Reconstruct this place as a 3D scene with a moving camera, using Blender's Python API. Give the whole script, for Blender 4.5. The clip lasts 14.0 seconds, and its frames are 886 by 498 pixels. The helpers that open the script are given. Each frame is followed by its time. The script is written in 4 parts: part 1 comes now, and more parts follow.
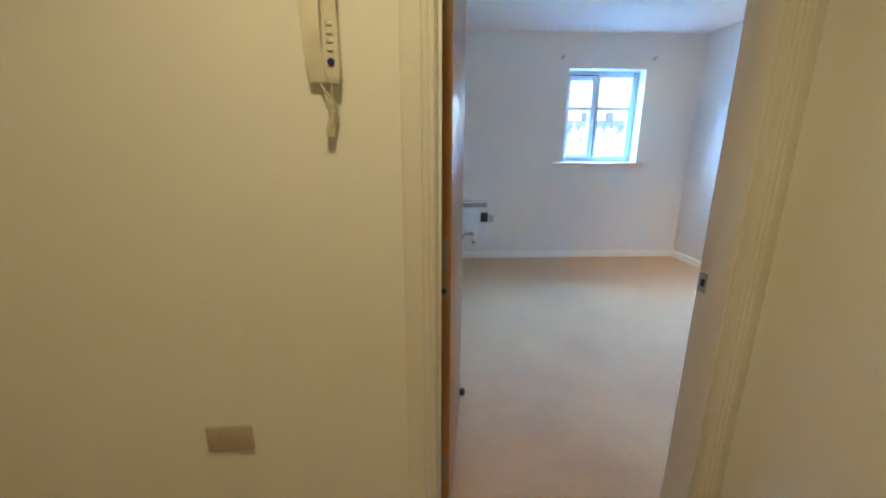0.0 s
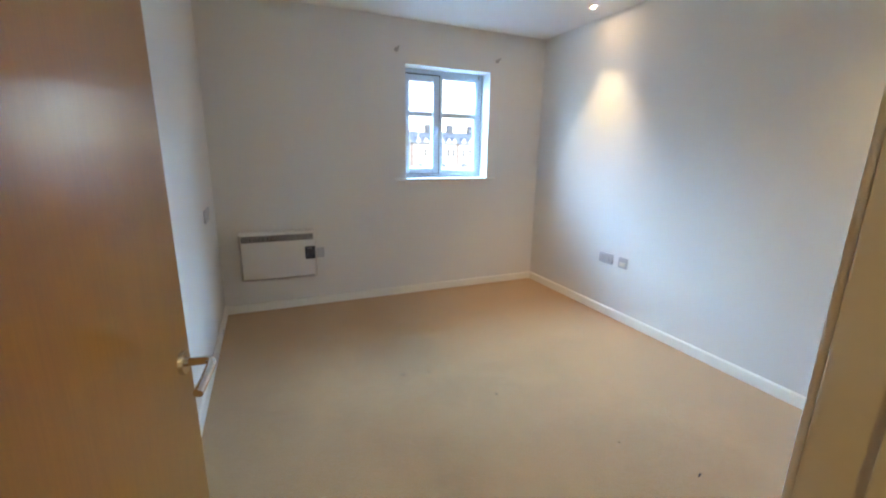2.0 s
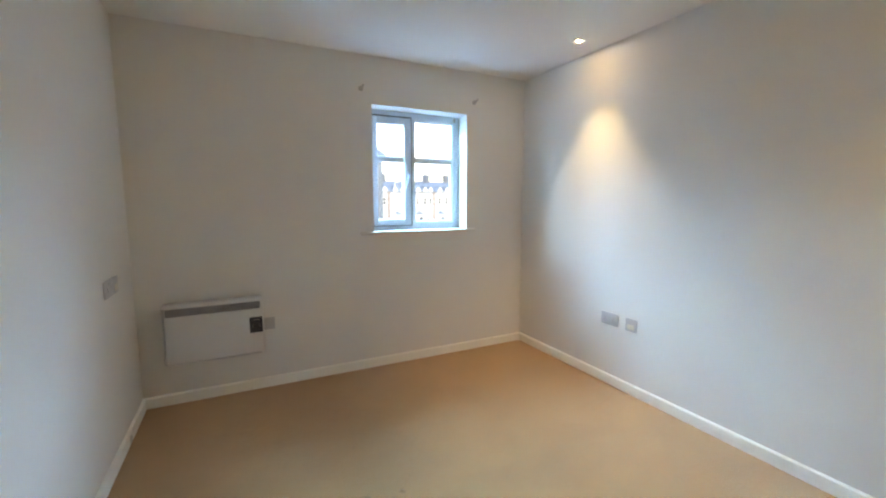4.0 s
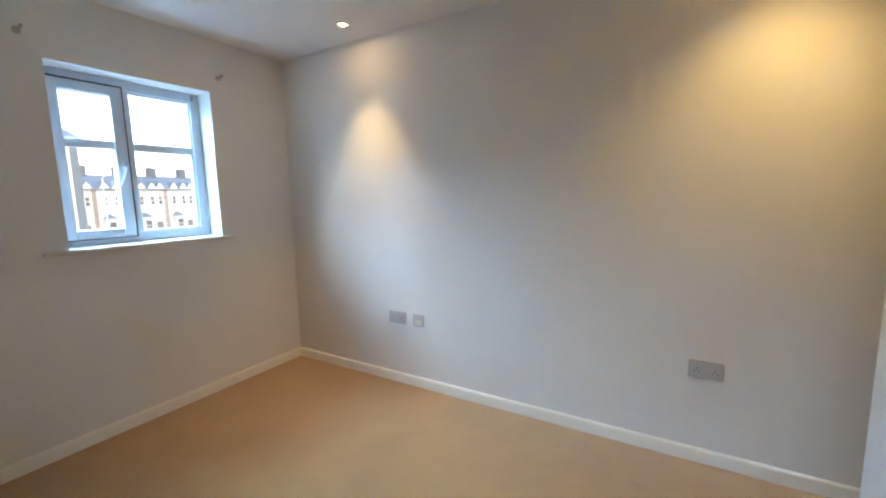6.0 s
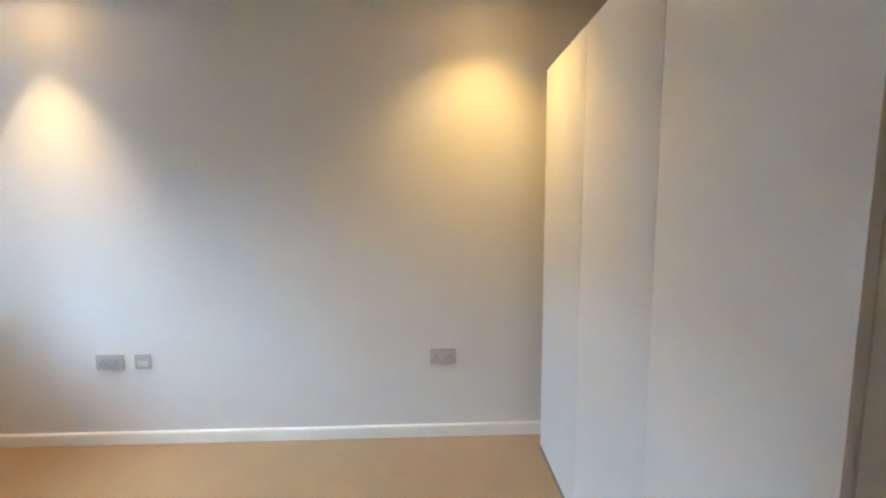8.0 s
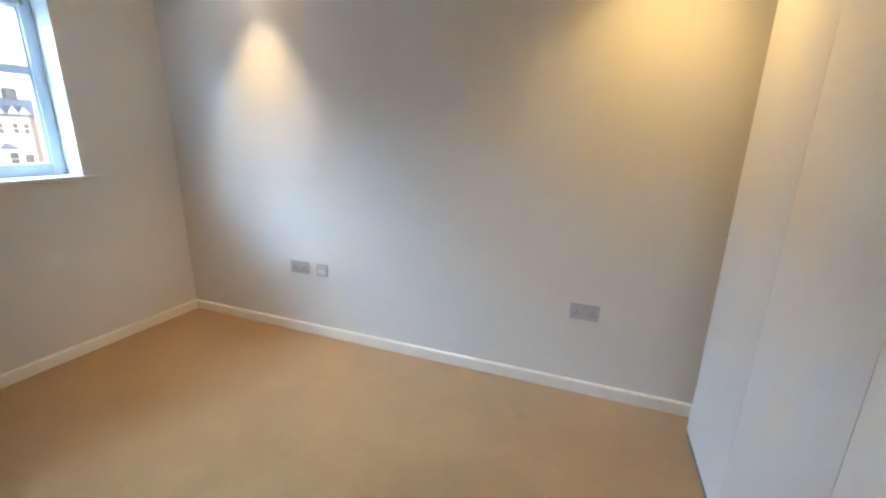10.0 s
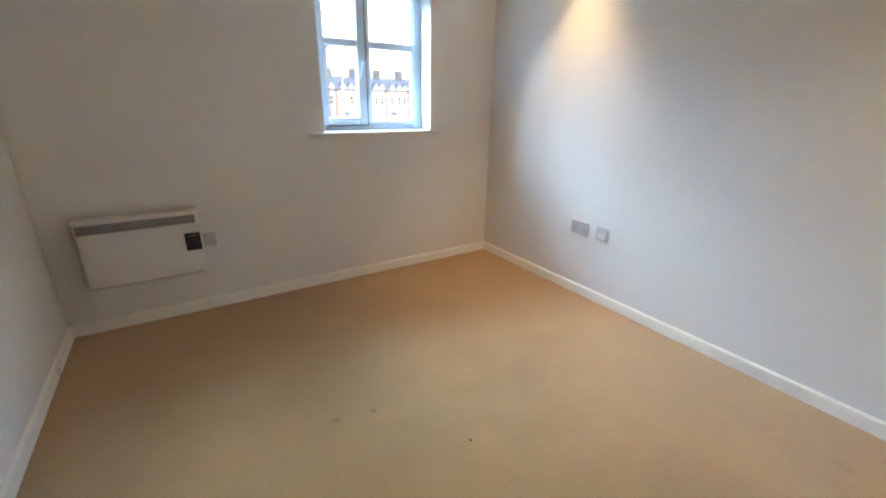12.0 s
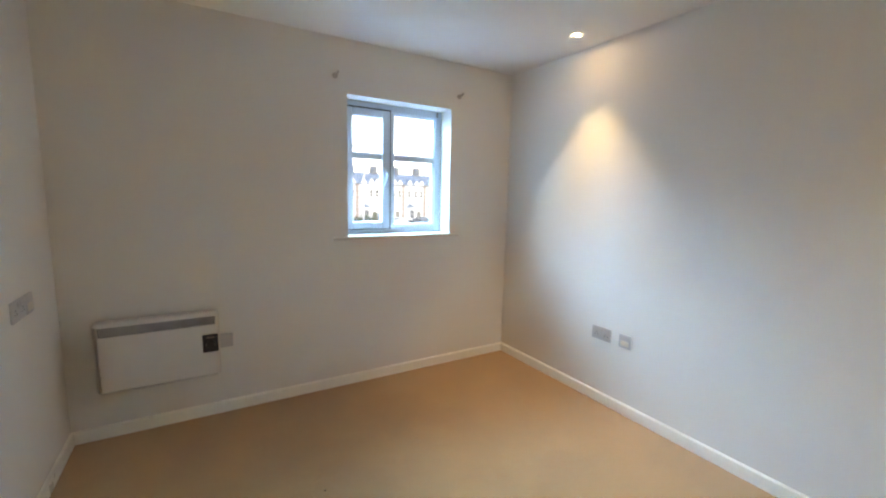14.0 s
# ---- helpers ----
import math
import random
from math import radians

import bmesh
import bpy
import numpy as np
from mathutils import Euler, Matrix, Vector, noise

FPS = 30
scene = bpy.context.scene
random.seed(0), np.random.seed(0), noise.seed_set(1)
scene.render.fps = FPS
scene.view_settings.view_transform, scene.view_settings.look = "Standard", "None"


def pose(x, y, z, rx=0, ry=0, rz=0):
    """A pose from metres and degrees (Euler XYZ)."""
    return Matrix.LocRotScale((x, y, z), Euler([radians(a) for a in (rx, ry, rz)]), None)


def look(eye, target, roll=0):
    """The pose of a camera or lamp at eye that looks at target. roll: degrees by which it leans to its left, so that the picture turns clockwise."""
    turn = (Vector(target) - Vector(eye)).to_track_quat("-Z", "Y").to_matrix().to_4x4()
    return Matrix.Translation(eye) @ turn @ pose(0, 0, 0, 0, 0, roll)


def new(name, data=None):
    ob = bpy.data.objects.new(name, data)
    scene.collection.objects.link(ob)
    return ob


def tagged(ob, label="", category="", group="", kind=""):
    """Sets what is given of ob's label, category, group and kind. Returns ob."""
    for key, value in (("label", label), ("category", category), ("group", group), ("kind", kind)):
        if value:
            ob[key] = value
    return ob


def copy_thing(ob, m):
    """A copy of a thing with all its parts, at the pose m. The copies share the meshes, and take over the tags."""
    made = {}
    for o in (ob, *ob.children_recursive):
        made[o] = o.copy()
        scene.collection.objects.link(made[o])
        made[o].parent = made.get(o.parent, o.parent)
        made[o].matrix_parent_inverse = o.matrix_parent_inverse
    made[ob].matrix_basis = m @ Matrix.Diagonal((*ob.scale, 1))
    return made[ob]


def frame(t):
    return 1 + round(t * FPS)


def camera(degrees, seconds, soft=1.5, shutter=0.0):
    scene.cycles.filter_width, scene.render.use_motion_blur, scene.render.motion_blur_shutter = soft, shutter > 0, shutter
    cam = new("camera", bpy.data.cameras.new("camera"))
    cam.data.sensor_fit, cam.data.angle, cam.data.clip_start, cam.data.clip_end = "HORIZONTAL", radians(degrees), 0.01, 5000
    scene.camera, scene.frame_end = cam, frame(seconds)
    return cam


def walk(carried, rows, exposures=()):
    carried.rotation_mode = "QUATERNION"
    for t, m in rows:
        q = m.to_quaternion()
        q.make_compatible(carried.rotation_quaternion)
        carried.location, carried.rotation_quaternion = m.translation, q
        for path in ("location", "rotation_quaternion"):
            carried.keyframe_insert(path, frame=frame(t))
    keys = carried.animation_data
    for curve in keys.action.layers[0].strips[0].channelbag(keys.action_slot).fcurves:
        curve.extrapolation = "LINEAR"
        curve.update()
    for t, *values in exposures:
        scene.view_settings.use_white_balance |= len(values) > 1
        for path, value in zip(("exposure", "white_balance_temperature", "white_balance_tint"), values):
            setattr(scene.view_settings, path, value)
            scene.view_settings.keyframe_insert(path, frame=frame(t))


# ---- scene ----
# ---------------------------------------------------------------- camera
cam = camera(95.2, 14.0, 2.2)
PATH = [
    (0, (-0.163, 0.307, 1.3), (-0.072, 2.238, 0.787), 0.2),
    (0.5, (-0.057, 0.498, 1.311), (0.356, 2.404, 0.869), 1.2),
    (1, (0.024, 0.752, 1.313), (0.6, 2.619, 0.888), 1.2),
    (1.5, (0.087, 1.039, 1.314), (0.775, 2.866, 0.879), 0.8),
    (2, (0.212, 1.277, 1.312), (0.987, 3.064, 0.85), 1.0),
    (2.5, (0.303, 1.462, 1.286), (1.136, 3.227, 0.851), 0.8),
    (4.8, (0.463, 1.867, 1.357), (1.409, 3.622, 1.189), 0.6),
    (5, (0.458, 1.904, 1.364), (1.496, 3.603, 1.172), 0.5),
    (5.5, (0.493, 2.015, 1.363), (1.874, 3.441, 1.121), -0.3),
    (6, (0.553, 2.044, 1.334), (2.258, 3.057, 1.069), -1.1),
    (6.5, (0.568, 2.035, 1.326), (2.48, 2.554, 1.053), -1.1),
    (7, (0.579, 2.003, 1.356), (2.559, 2.077, 1.087), -0.7),
    (7.2, (0.567, 1.99, 1.332), (2.553, 1.915, 1.107), -0.5),
    (9.3, (0.617, 1.952, 1.35), (2.596, 2.096, 1.099), 0.9),
    (9.5, (0.649, 1.933, 1.364), (2.594, 2.238, 1.016), 1.2),
    (10, (0.661, 1.927, 1.346), (2.468, 2.601, 0.818), 1.3),
    (10.5, (0.632, 1.947, 1.305), (2.246, 2.934, 0.658), 1.5),
    (11, (0.586, 1.978, 1.286), (1.979, 3.217, 0.562), 1.4),
    (11.5, (0.538, 1.989, 1.294), (1.721, 3.421, 0.551), 1.1),
    (12, (0.501, 2.006, 1.289), (1.528, 3.58, 0.606), 1.0),
    (12.5, (0.488, 2.02, 1.322), (1.442, 3.683, 0.75), 1.1),
    (13, (0.485, 2.023, 1.352), (1.427, 3.735, 0.927), 1.2),
    (13.5, (0.47, 2.029, 1.376), (1.453, 3.742, 1.065), 1.3),
    (14, (0.484, 2.044, 1.386), (1.504, 3.743, 1.121), 1.3),
]
EXPOSURES = [(0.0, 4.42, 6600, 11), (1.0, 4.2, 7000, 12), (1.5, 4.2, 8100, 13), (2.0, 4.09, 9100, 15), (2.5, 4.0, 9400, 11), (5.0, 4.0, 10800, 17), (6.0, 3.68, 10500, 17), (6.5, 3.73, 10600, 18), (7.0, 4.0, 10900, 18), (9.5, 3.98, 10800, 18), (10.5, 3.72, 10800, 18), (11.0, 3.78, 10900, 20), (12.0, 3.96, 10900, 19), (14.0, 3.95, 10700, 17)]
walk(cam, [(row[0], look(*row[1:])) for row in PATH], EXPOSURES)

# ---------------------------------------------------------------- world and light
XL, XR = -0.175, 2.78          # bedroom side walls
YD, YF = 1.450, 4.80           # door wall (room face), window wall (room face)
YH = 1.295                     # door wall, hall face
H = 2.388                      # ceiling
GROUND = -4.3                  # street level under the upper-floor flat

SUN_ELEVATION, SUN_ROTATION = radians(32), radians(200)
world = bpy.data.worlds.new("sky")
scene.world = world
world.use_nodes = True
wn = world.node_tree.nodes
sky = wn.new("ShaderNodeTexSky")
sky.sky_type = "NISHITA"
sky.sun_disc = False
sky.sun_elevation, sky.sun_rotation = SUN_ELEVATION, SUN_ROTATION
sky.air_density, sky.dust_density, sky.ozone_density = 1.0, 0.4, 2.2
world.node_tree.links.new(sky.outputs[0], wn["Background"].inputs[0])
wn["Background"].inputs[1].default_value = 0.07

sun_data = bpy.data.lights.new("sun", "SUN")
sun_data.energy, sun_data.angle, sun_data.color = 0.12, radians(25), (1.0, 0.96, 0.90)
sun = new("sun", sun_data)
sun.matrix_world = look((0, 0, 40), Vector((0, 0, 40)) - Vector((math.sin(SUN_ROTATION) * math.cos(SUN_ELEVATION), math.cos(SUN_ROTATION) * math.cos(SUN_ELEVATION), math.sin(SUN_ELEVATION))))


def spot(name, place, watts, colour, cone, blend, radius=0.03, target=None):
    data = bpy.data.lights.new(name, "SPOT")
    data.energy, data.color, data.spot_size, data.spot_blend, data.shadow_soft_size = watts, colour, radians(cone), blend, radius
    ob = new(name, data)
    ob.matrix_world = look(place, target or (place[0], place[1] + 0.0001, place[2] - 1))
    return ob


# unseen area lamps added for the open sky above the roofs, shining in at the window; dimmer to the side
def sky_light(name, x, width, watts):
    data = bpy.data.lights.new(name, "AREA")
    data.shape, data.size, data.size_y = "RECTANGLE", width, 3.8
    data.energy, data.color = watts, (0.22, 0.52, 1.0)
    new(name, data).matrix_world = look((x, 9.8, 5.0), (x - 0.6, 4.95, 1.57))


sky_light("window_sky", 4.0, 14.0, 1060)
sky_light("window_sky_side", -8.1, 10.0, 340)

LAMP_COOL, LAMP_WARM, LAMP_HALL = (2.536, 3.912), (2.44, 1.72), (-0.28, 0.52)
spot("downlight_beam", (*LAMP_COOL, H - 0.035), 4.0, (1.0, 0.88, 0.62), 72, 1.0)
spot("downlight_beam", (*LAMP_WARM, H - 0.035), 2.2, (1.0, 0.82, 0.43), 114, 1.0)
spot("downlight_beam", (*LAMP_HALL, H - 0.035), 2.0, (1.0, 0.83, 0.43), 165, 0.8, 0.10)


# ---------------------------------------------------------------- materials
def material(name, colour, rough=0.5, metal=0.0, vary=0.06, scale=3.0, grain=60.0, bump=0.05, depth=0.002, coat=0.0, spec=0.5, stretch=(1, 1, 1), island=0.0):
    """A surface with colour variation at two scales and fine relief."""
    m = bpy.data.materials.new(name)
    m.use_nodes = True
    n, l = m.node_tree.nodes, m.node_tree.links
    p = n["Principled BSDF"]
    tc = n.new("ShaderNodeTexCoord")
    mp = n.new("ShaderNodeMapping")
    mp.inputs["Scale"].default_value = stretch
    l.new(tc.outputs["Object"], mp.inputs[0])
    big, fine = n.new("ShaderNodeTexNoise"), n.new("ShaderNodeTexNoise")
    big.inputs["Scale"].default_value, big.inputs["Detail"].default_value = scale, 4
    fine.inputs["Scale"].default_value, fine.inputs["Detail"].default_value = grain, 5
    l.new(mp.outputs[0], big.inputs["Vector"]), l.new(mp.outputs[0], fine.inputs["Vector"])
    add = n.new("ShaderNodeMath")
    add.operation = "ADD"
    l.new(big.outputs["Fac"], add.inputs[0]), l.new(fine.outputs["Fac"], add.inputs[1])
    ramp = n.new("ShaderNodeMapRange")
    ramp.inputs["From Min"].default_value, ramp.inputs["From Max"].default_value = 0.6, 1.4
    ramp.inputs["To Min"].default_value, ramp.inputs["To Max"].default_value = 1 - vary, 1 + vary
    l.new(add.outputs[0], ramp.inputs["Value"])
    mul = n.new("ShaderNodeVectorMath")
    mul.operation = "SCALE"
    mul.inputs[0].default_value = colour
    last = ramp.outputs[0]
    if island:
        info = n.new("ShaderNodeObjectInfo")
        mr = n.new("ShaderNodeMapRange")
        mr.inputs["To Min"].default_value, mr.inputs["To Max"].default_value = 1 - island, 1 + island
        l.new(info.outputs["Random"], mr.inputs["Value"])
        mm = n.new("ShaderNodeMath")
        mm.operation = "MULTIPLY"
        l.new(last, mm.inputs[0]), l.new(mr.outputs[0], mm.inputs[1])
        last = mm.outputs[0]
    l.new(last, mul.inputs["Scale"])
    l.new(mul.outputs[0], p.inputs["Base Color"])
    rr = n.new("ShaderNodeMapRange")
    rr.inputs["To Min"].default_value, rr.inputs["To Max"].default_value = max(0.02, rough - 0.06), min(1, rough + 0.06)
    l.new(big.outputs["Fac"], rr.inputs["Value"]), l.new(rr.outputs[0], p.inputs["Roughness"])
    p.inputs["Metallic"].default_value, p.inputs["Coat Weight"].default_value = metal, coat
    p.inputs["Specular IOR Level"].default_value = spec
    if bump:
        b = n.new("ShaderNodeBump")
        b.inputs["Strength"].default_value, b.inputs["Distance"].default_value = bump, depth
        l.new(fine.outputs["Fac"], b.inputs["Height"]), l.new(b.outputs[0], p.inputs["Normal"])
    return m


def carpet_material():
    """Beige cut-pile carpet: tufts, soft brush marks, a few old stains."""
    m = material("carpet", (0.474, 0.258, 0.107), 0.95, vary=0.12, scale=1.6, grain=260, bump=0.0, spec=0.1)
    n, l = m.node_tree.nodes, m.node_tree.links
    p = n["Principled BSDF"]
    tc = n["Texture Coordinate"]
    tuft = n.new("ShaderNodeTexVoronoi")
    tuft.inputs["Scale"].default_value = 230
    l.new(tc.outputs["Object"], tuft.inputs["Vector"])
    wave = n.new("ShaderNodeTexNoise")
    wave.inputs["Scale"].default_value, wave.inputs["Detail"].default_value = 22, 3
    l.new(tc.outputs["Object"], wave.inputs["Vector"])
    mix = n.new("ShaderNodeMath")
    mix.operation = "MULTIPLY_ADD"
    mix.inputs[1].default_value = 0.8
    l.new(wave.outputs["Fac"], mix.inputs[0]), l.new(tuft.outputs["Distance"], mix.inputs[2])
    b = n.new("ShaderNodeBump")
    b.inputs["Strength"].default_value, b.inputs["Distance"].default_value = 0.4, 0.005
    l.new(mix.outputs[0], b.inputs["Height"]), l.new(b.outputs[0], p.inputs["Normal"])
    p.inputs["Sheen Weight"].default_value, p.inputs["Sheen Roughness"].default_value = 1.0, 0.5
    p.inputs["Sheen Tint"].default_value = (1.0, 0.83, 0.68, 1)
    colour = p.inputs["Base Color"].links[0].from_socket
    warp = n.new("ShaderNodeTexNoise")
    warp.inputs["Scale"].default_value = 18
    l.new(tc.outputs["Object"], warp.inputs["Vector"])
    bend = n.new("ShaderNodeVectorMath")
    bend.operation = "MULTIPLY_ADD"
    bend.inputs[1].default_value = (0.05, 0.05, 0)
    l.new(warp.outputs["Color"], bend.inputs[0]), l.new(tc.outputs["Object"], bend.inputs[2])
    for x, y, r, dark in ((0.903, 3.424, 0.028, 0.62), (1.065, 3.393, 0.024, 0.68), (2.47, 2.17, 0.05, 0.88), (1.0, 3.75, 0.35, 0.93), (0.95, 2.7, 0.3, 0.93)):
        d = n.new("ShaderNodeVectorMath")
        d.operation = "DISTANCE"
        d.inputs[1].default_value = (x, y, 0)
        l.new(bend.outputs[0], d.inputs[0])
        mr = n.new("ShaderNodeMapRange")
        mr.interpolation_type = "SMOOTHSTEP"
        mr.inputs["From Min"].default_value, mr.inputs["From Max"].default_value = r * 0.3, r * 1.1
        mr.inputs["To Min"].default_value, mr.inputs["To Max"].default_value = dark, 1.0
        l.new(d.outputs["Value"], mr.inputs["Value"])
        mul = n.new("ShaderNodeVectorMath")
        mul.operation = "SCALE"
        l.new(colour, mul.inputs[0]), l.new(mr.outputs[0], mul.inputs["Scale"])
        colour = mul.outputs[0]
    # brush marks where the pile lies one way or the other, and single tufts
    for size, detail, low, high in ((1.7, 2, 0.94, 1.06), (7.0, 3, 0.975, 1.025), (130.0, 2, 0.94, 1.05)):
        mark = n.new("ShaderNodeTexNoise")
        mark.inputs["Scale"].default_value, mark.inputs["Detail"].default_value, mark.inputs["Distortion"].default_value = size, detail, 0.8
        l.new(tc.outputs["Object"], mark.inputs["Vector"])
        mr = n.new("ShaderNodeMapRange")
        mr.inputs["From Min"].default_value, mr.inputs["From Max"].default_value = 0.36, 0.64
        mr.inputs["To Min"].default_value, mr.inputs["To Max"].default_value = low, high
        l.new(mark.outputs["Fac"], mr.inputs["Value"])
        mul = n.new("ShaderNodeVectorMath")
        mul.operation = "SCALE"
        l.new(colour, mul.inputs[0]), l.new(mr.outputs[0], mul.inputs["Scale"])
        colour = mul.outputs[0]
    l.new(colour, p.inputs["Base Color"])
    return m


def wood_material():
    """Straight-grained golden veneer under satin lacquer."""
    m = material("veneer", (0.47, 0.188, 0.030), 0.36, vary=0.07, scale=2.5, grain=26, bump=0.0, stretch=(9, 9, 0.5))
    n, l = m.node_tree.nodes, m.node_tree.links
    p = n["Principled BSDF"]
    figure = n.new("ShaderNodeTexNoise")
    figure.inputs["Scale"].default_value, figure.inputs["Detail"].default_value = 210, 3
    mp = n.new("ShaderNodeMapping")
    mp.inputs["Scale"].default_value = (1, 1, 0.012)
    l.new(n["Texture Coordinate"].outputs["Object"], mp.inputs[0]), l.new(mp.outputs[0], figure.inputs["Vector"])
    line = n.new("ShaderNodeMapRange")
    line.inputs["From Min"].default_value, line.inputs["From Max"].default_value = 0.3, 0.7
    line.inputs["To Min"].default_value, line.inputs["To Max"].default_value = 0.985, 1.015
    l.new(figure.outputs["Fac"], line.inputs["Value"])
    tone = n.new("ShaderNodeVectorMath")
    tone.operation = "SCALE"
    l.new(p.inputs["Base Color"].links[0].from_socket, tone.inputs[0]), l.new(line.outputs[0], tone.inputs["Scale"])
    l.new(tone.outputs[0], p.inputs["Base Color"])
    tang = n.new("ShaderNodeCombineXYZ")       # along the grain, upright
    tang.inputs[2].default_value = 1.0
    l.new(tang.outputs[0], p.inputs["Tangent"])
    for link in list(p.inputs["Roughness"].links):
        l.remove(link)
    p.inputs["Roughness"].default_value = 0.25
    p.inputs["Anisotropic"].default_value, p.inputs["Anisotropic Rotation"].default_value = 0.93, 0.25
    p.inputs["Specular IOR Level"].default_value = 0.5
    p.inputs["Coat Weight"].default_value, p.inputs["Coat Roughness"].default_value = 0.5, 0.3
    return m


def glass_material():
    m = bpy.data.materials.new("glass")
    m.use_nodes = True
    p = m.node_tree.nodes["Principled BSDF"]
    p.inputs["Transmission Weight"].default_value, p.inputs["Roughness"].default_value, p.inputs["IOR"].default_value = 1.0, 0.0, 1.45
    p.inputs["Base Color"].default_value = (0.87, 0.95, 1.0, 1)
    return m


def glow_material(name, colour, strength):
    m = bpy.data.materials.new(name)
    m.use_nodes = True
    p = m.node_tree.nodes["Principled BSDF"]
    p.inputs["Base Color"].default_value = (0.9, 0.9, 0.9, 1)
    p.inputs["Emission Color"].default_value, p.inputs["Emission Strength"].default_value = (*colour, 1), strength
    return m


PAINT = material("wall_paint", (0.81, 0.795, 0.76), 0.85, vary=0.02, scale=1.2, grain=190, bump=0.10, depth=0.002, spec=0.25)
CEIL = material("ceiling_paint", (0.88, 0.87, 0.85), 0.9, vary=0.02, scale=1.0, grain=150, bump=0.08, spec=0.2)
GLOSS = material("gloss_paint", (0.78, 0.755, 0.70), 0.35, vary=0.025, scale=5, grain=45, bump=0.06, depth=0.001)
SKIRTING = material("skirting_gloss", (0.91, 0.89, 0.83), 0.30, vary=0.03, scale=4, grain=45, bump=0.05, depth=0.001)
# white plastic, with the blue of the daylight on it mixed into the colour
PVC = material("skylight_tinted_pvc", (0.58, 0.70, 0.82), 0.30, vary=0.02, scale=6, grain=80, bump=0.02)
PLASTIC = material("white_plastic", (0.52, 0.515, 0.52), 0.35, vary=0.02, scale=30, grain=300, bump=0.02)
CREAM = material("cream_plastic", (0.70, 0.66, 0.56), 0.38, vary=0.03, scale=30, grain=300, bump=0.02)
BEIGE = material("beige_plastic", (0.46, 0.40, 0.32), 0.38, vary=0.03, scale=30, grain=300, bump=0.02)
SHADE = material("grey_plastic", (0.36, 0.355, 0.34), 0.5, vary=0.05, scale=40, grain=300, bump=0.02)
DARKGREY = material("dark_grey_enamel", (0.14, 0.135, 0.13), 0.5, vary=0.06, scale=40, grain=300, bump=0.02)
BLACK = material("black_plastic", (0.015, 0.016, 0.022), 0.3, vary=0.1, scale=40, grain=300, bump=0.02)
BLUE = material("blue_button", (0.02, 0.025, 0.16), 0.35, vary=0.08, scale=60, grain=300, bump=0.02)
RUBBER = material("black_rubber", (0.02, 0.017, 0.015), 0.7, vary=0.1, scale=40, grain=200, bump=0.1)
ENAMEL = material("white_enamel", (0.77, 0.765, 0.75), 0.40, vary=0.025, scale=8, grain=160, bump=0.03)
CHROME = material("polished_chrome", (0.72, 0.71, 0.70), 0.12, metal=1.0, vary=0.04, scale=20, grain=120, bump=0.01)
STEEL = material("brushed_steel", (0.50, 0.48, 0.45), 0.35, metal=1.0, vary=0.08, scale=30, grain=180, bump=0.04)
DULL = material("dull_steel", (0.30, 0.27, 0.22), 0.5, metal=0.8, vary=0.15, scale=30, grain=180, bump=0.05)
MELAMINE = material("white_melamine", (0.79, 0.785, 0.77), 0.45, vary=0.015, scale=3, grain=120, bump=0.03)
CARPET = carpet_material()
WOOD = wood_material()
WOOD_EDGE = material("veneer_edge", (0.38, 0.19, 0.050), 0.4, vary=0.12, scale=3, grain=30, bump=0.05, stretch=(9, 9, 0.6))
GLASS = glass_material()
LINT = material("dark_lint", (0.05, 0.04, 0.035), 0.9, vary=0.2, scale=90, grain=400, bump=0.2)
RENDERED = material("pale_render", (0.50, 0.51, 0.53), 0.9, vary=0.08, scale=0.7, grain=9, bump=0.2, depth=0.01)
CHIMNEY = material("blue_grey_brick", (0.12, 0.14, 0.175), 0.9, vary=0.16, scale=1.5, grain=14, bump=0.3, depth=0.01, island=0.08)
BRICK = material("red_brick", (0.30, 0.235, 0.225), 0.9, vary=0.16, scale=1.5, grain=14, bump=0.3, depth=0.01, island=0.08)
SLATE = material("blue_slate", (0.14, 0.19, 0.26), 0.7, vary=0.16, scale=1.2, grain=9, bump=0.3, depth=0.01, island=0.08)
STONE = material("grey_render", (0.15, 0.185, 0.23), 0.9, vary=0.06, scale=0.8, grain=10, bump=0.2, depth=0.01)
DARKGLASS = material("dark_window_glass", (0.12, 0.13, 0.15), 0.08, vary=0.1, scale=2, grain=10, bump=0.0)
TRIMWHITE = material("white_trim", (0.80, 0.80, 0.79), 0.5, vary=0.03, scale=3, grain=20, bump=0.05)
ASPHALT = material("asphalt", (0.055, 0.055, 0.058), 0.9, vary=0.18, scale=0.25, grain=8, bump=0.3, depth=0.01)
PAVING = material("paving", (0.26, 0.25, 0.24), 0.9, vary=0.1, scale=0.6, grain=7, bump=0.3, depth=0.01)
LEAF = material("leaf", (0.055, 0.085, 0.035), 0.7, vary=0.35, scale=3, grain=15, bump=0.2, depth=0.02)
BARK = material("bark", (0.12, 0.09, 0.07), 0.9, vary=0.2, scale=4, grain=30, bump=0.4, depth=0.01)
CARPAINT = material("car_paint", (0.10, 0.16, 0.20), 0.25, metal=0.3, vary=0.03, scale=4, grain=60, bump=0.0, coat=0.6, island=0.5)
CARWHITE = material("white_car_paint", (0.62, 0.64, 0.66), 0.25, metal=0.1, vary=0.03, scale=4, grain=60, bump=0.0, coat=0.6)
TYRE = material("tyre_rubber", (0.02, 0.02, 0.02), 0.8, vary=0.1, scale=10, grain=60, bump=0.1)
GLOW_COOL = glow_material("lit_lamp_cool", (1.0, 0.84, 0.62), 60)
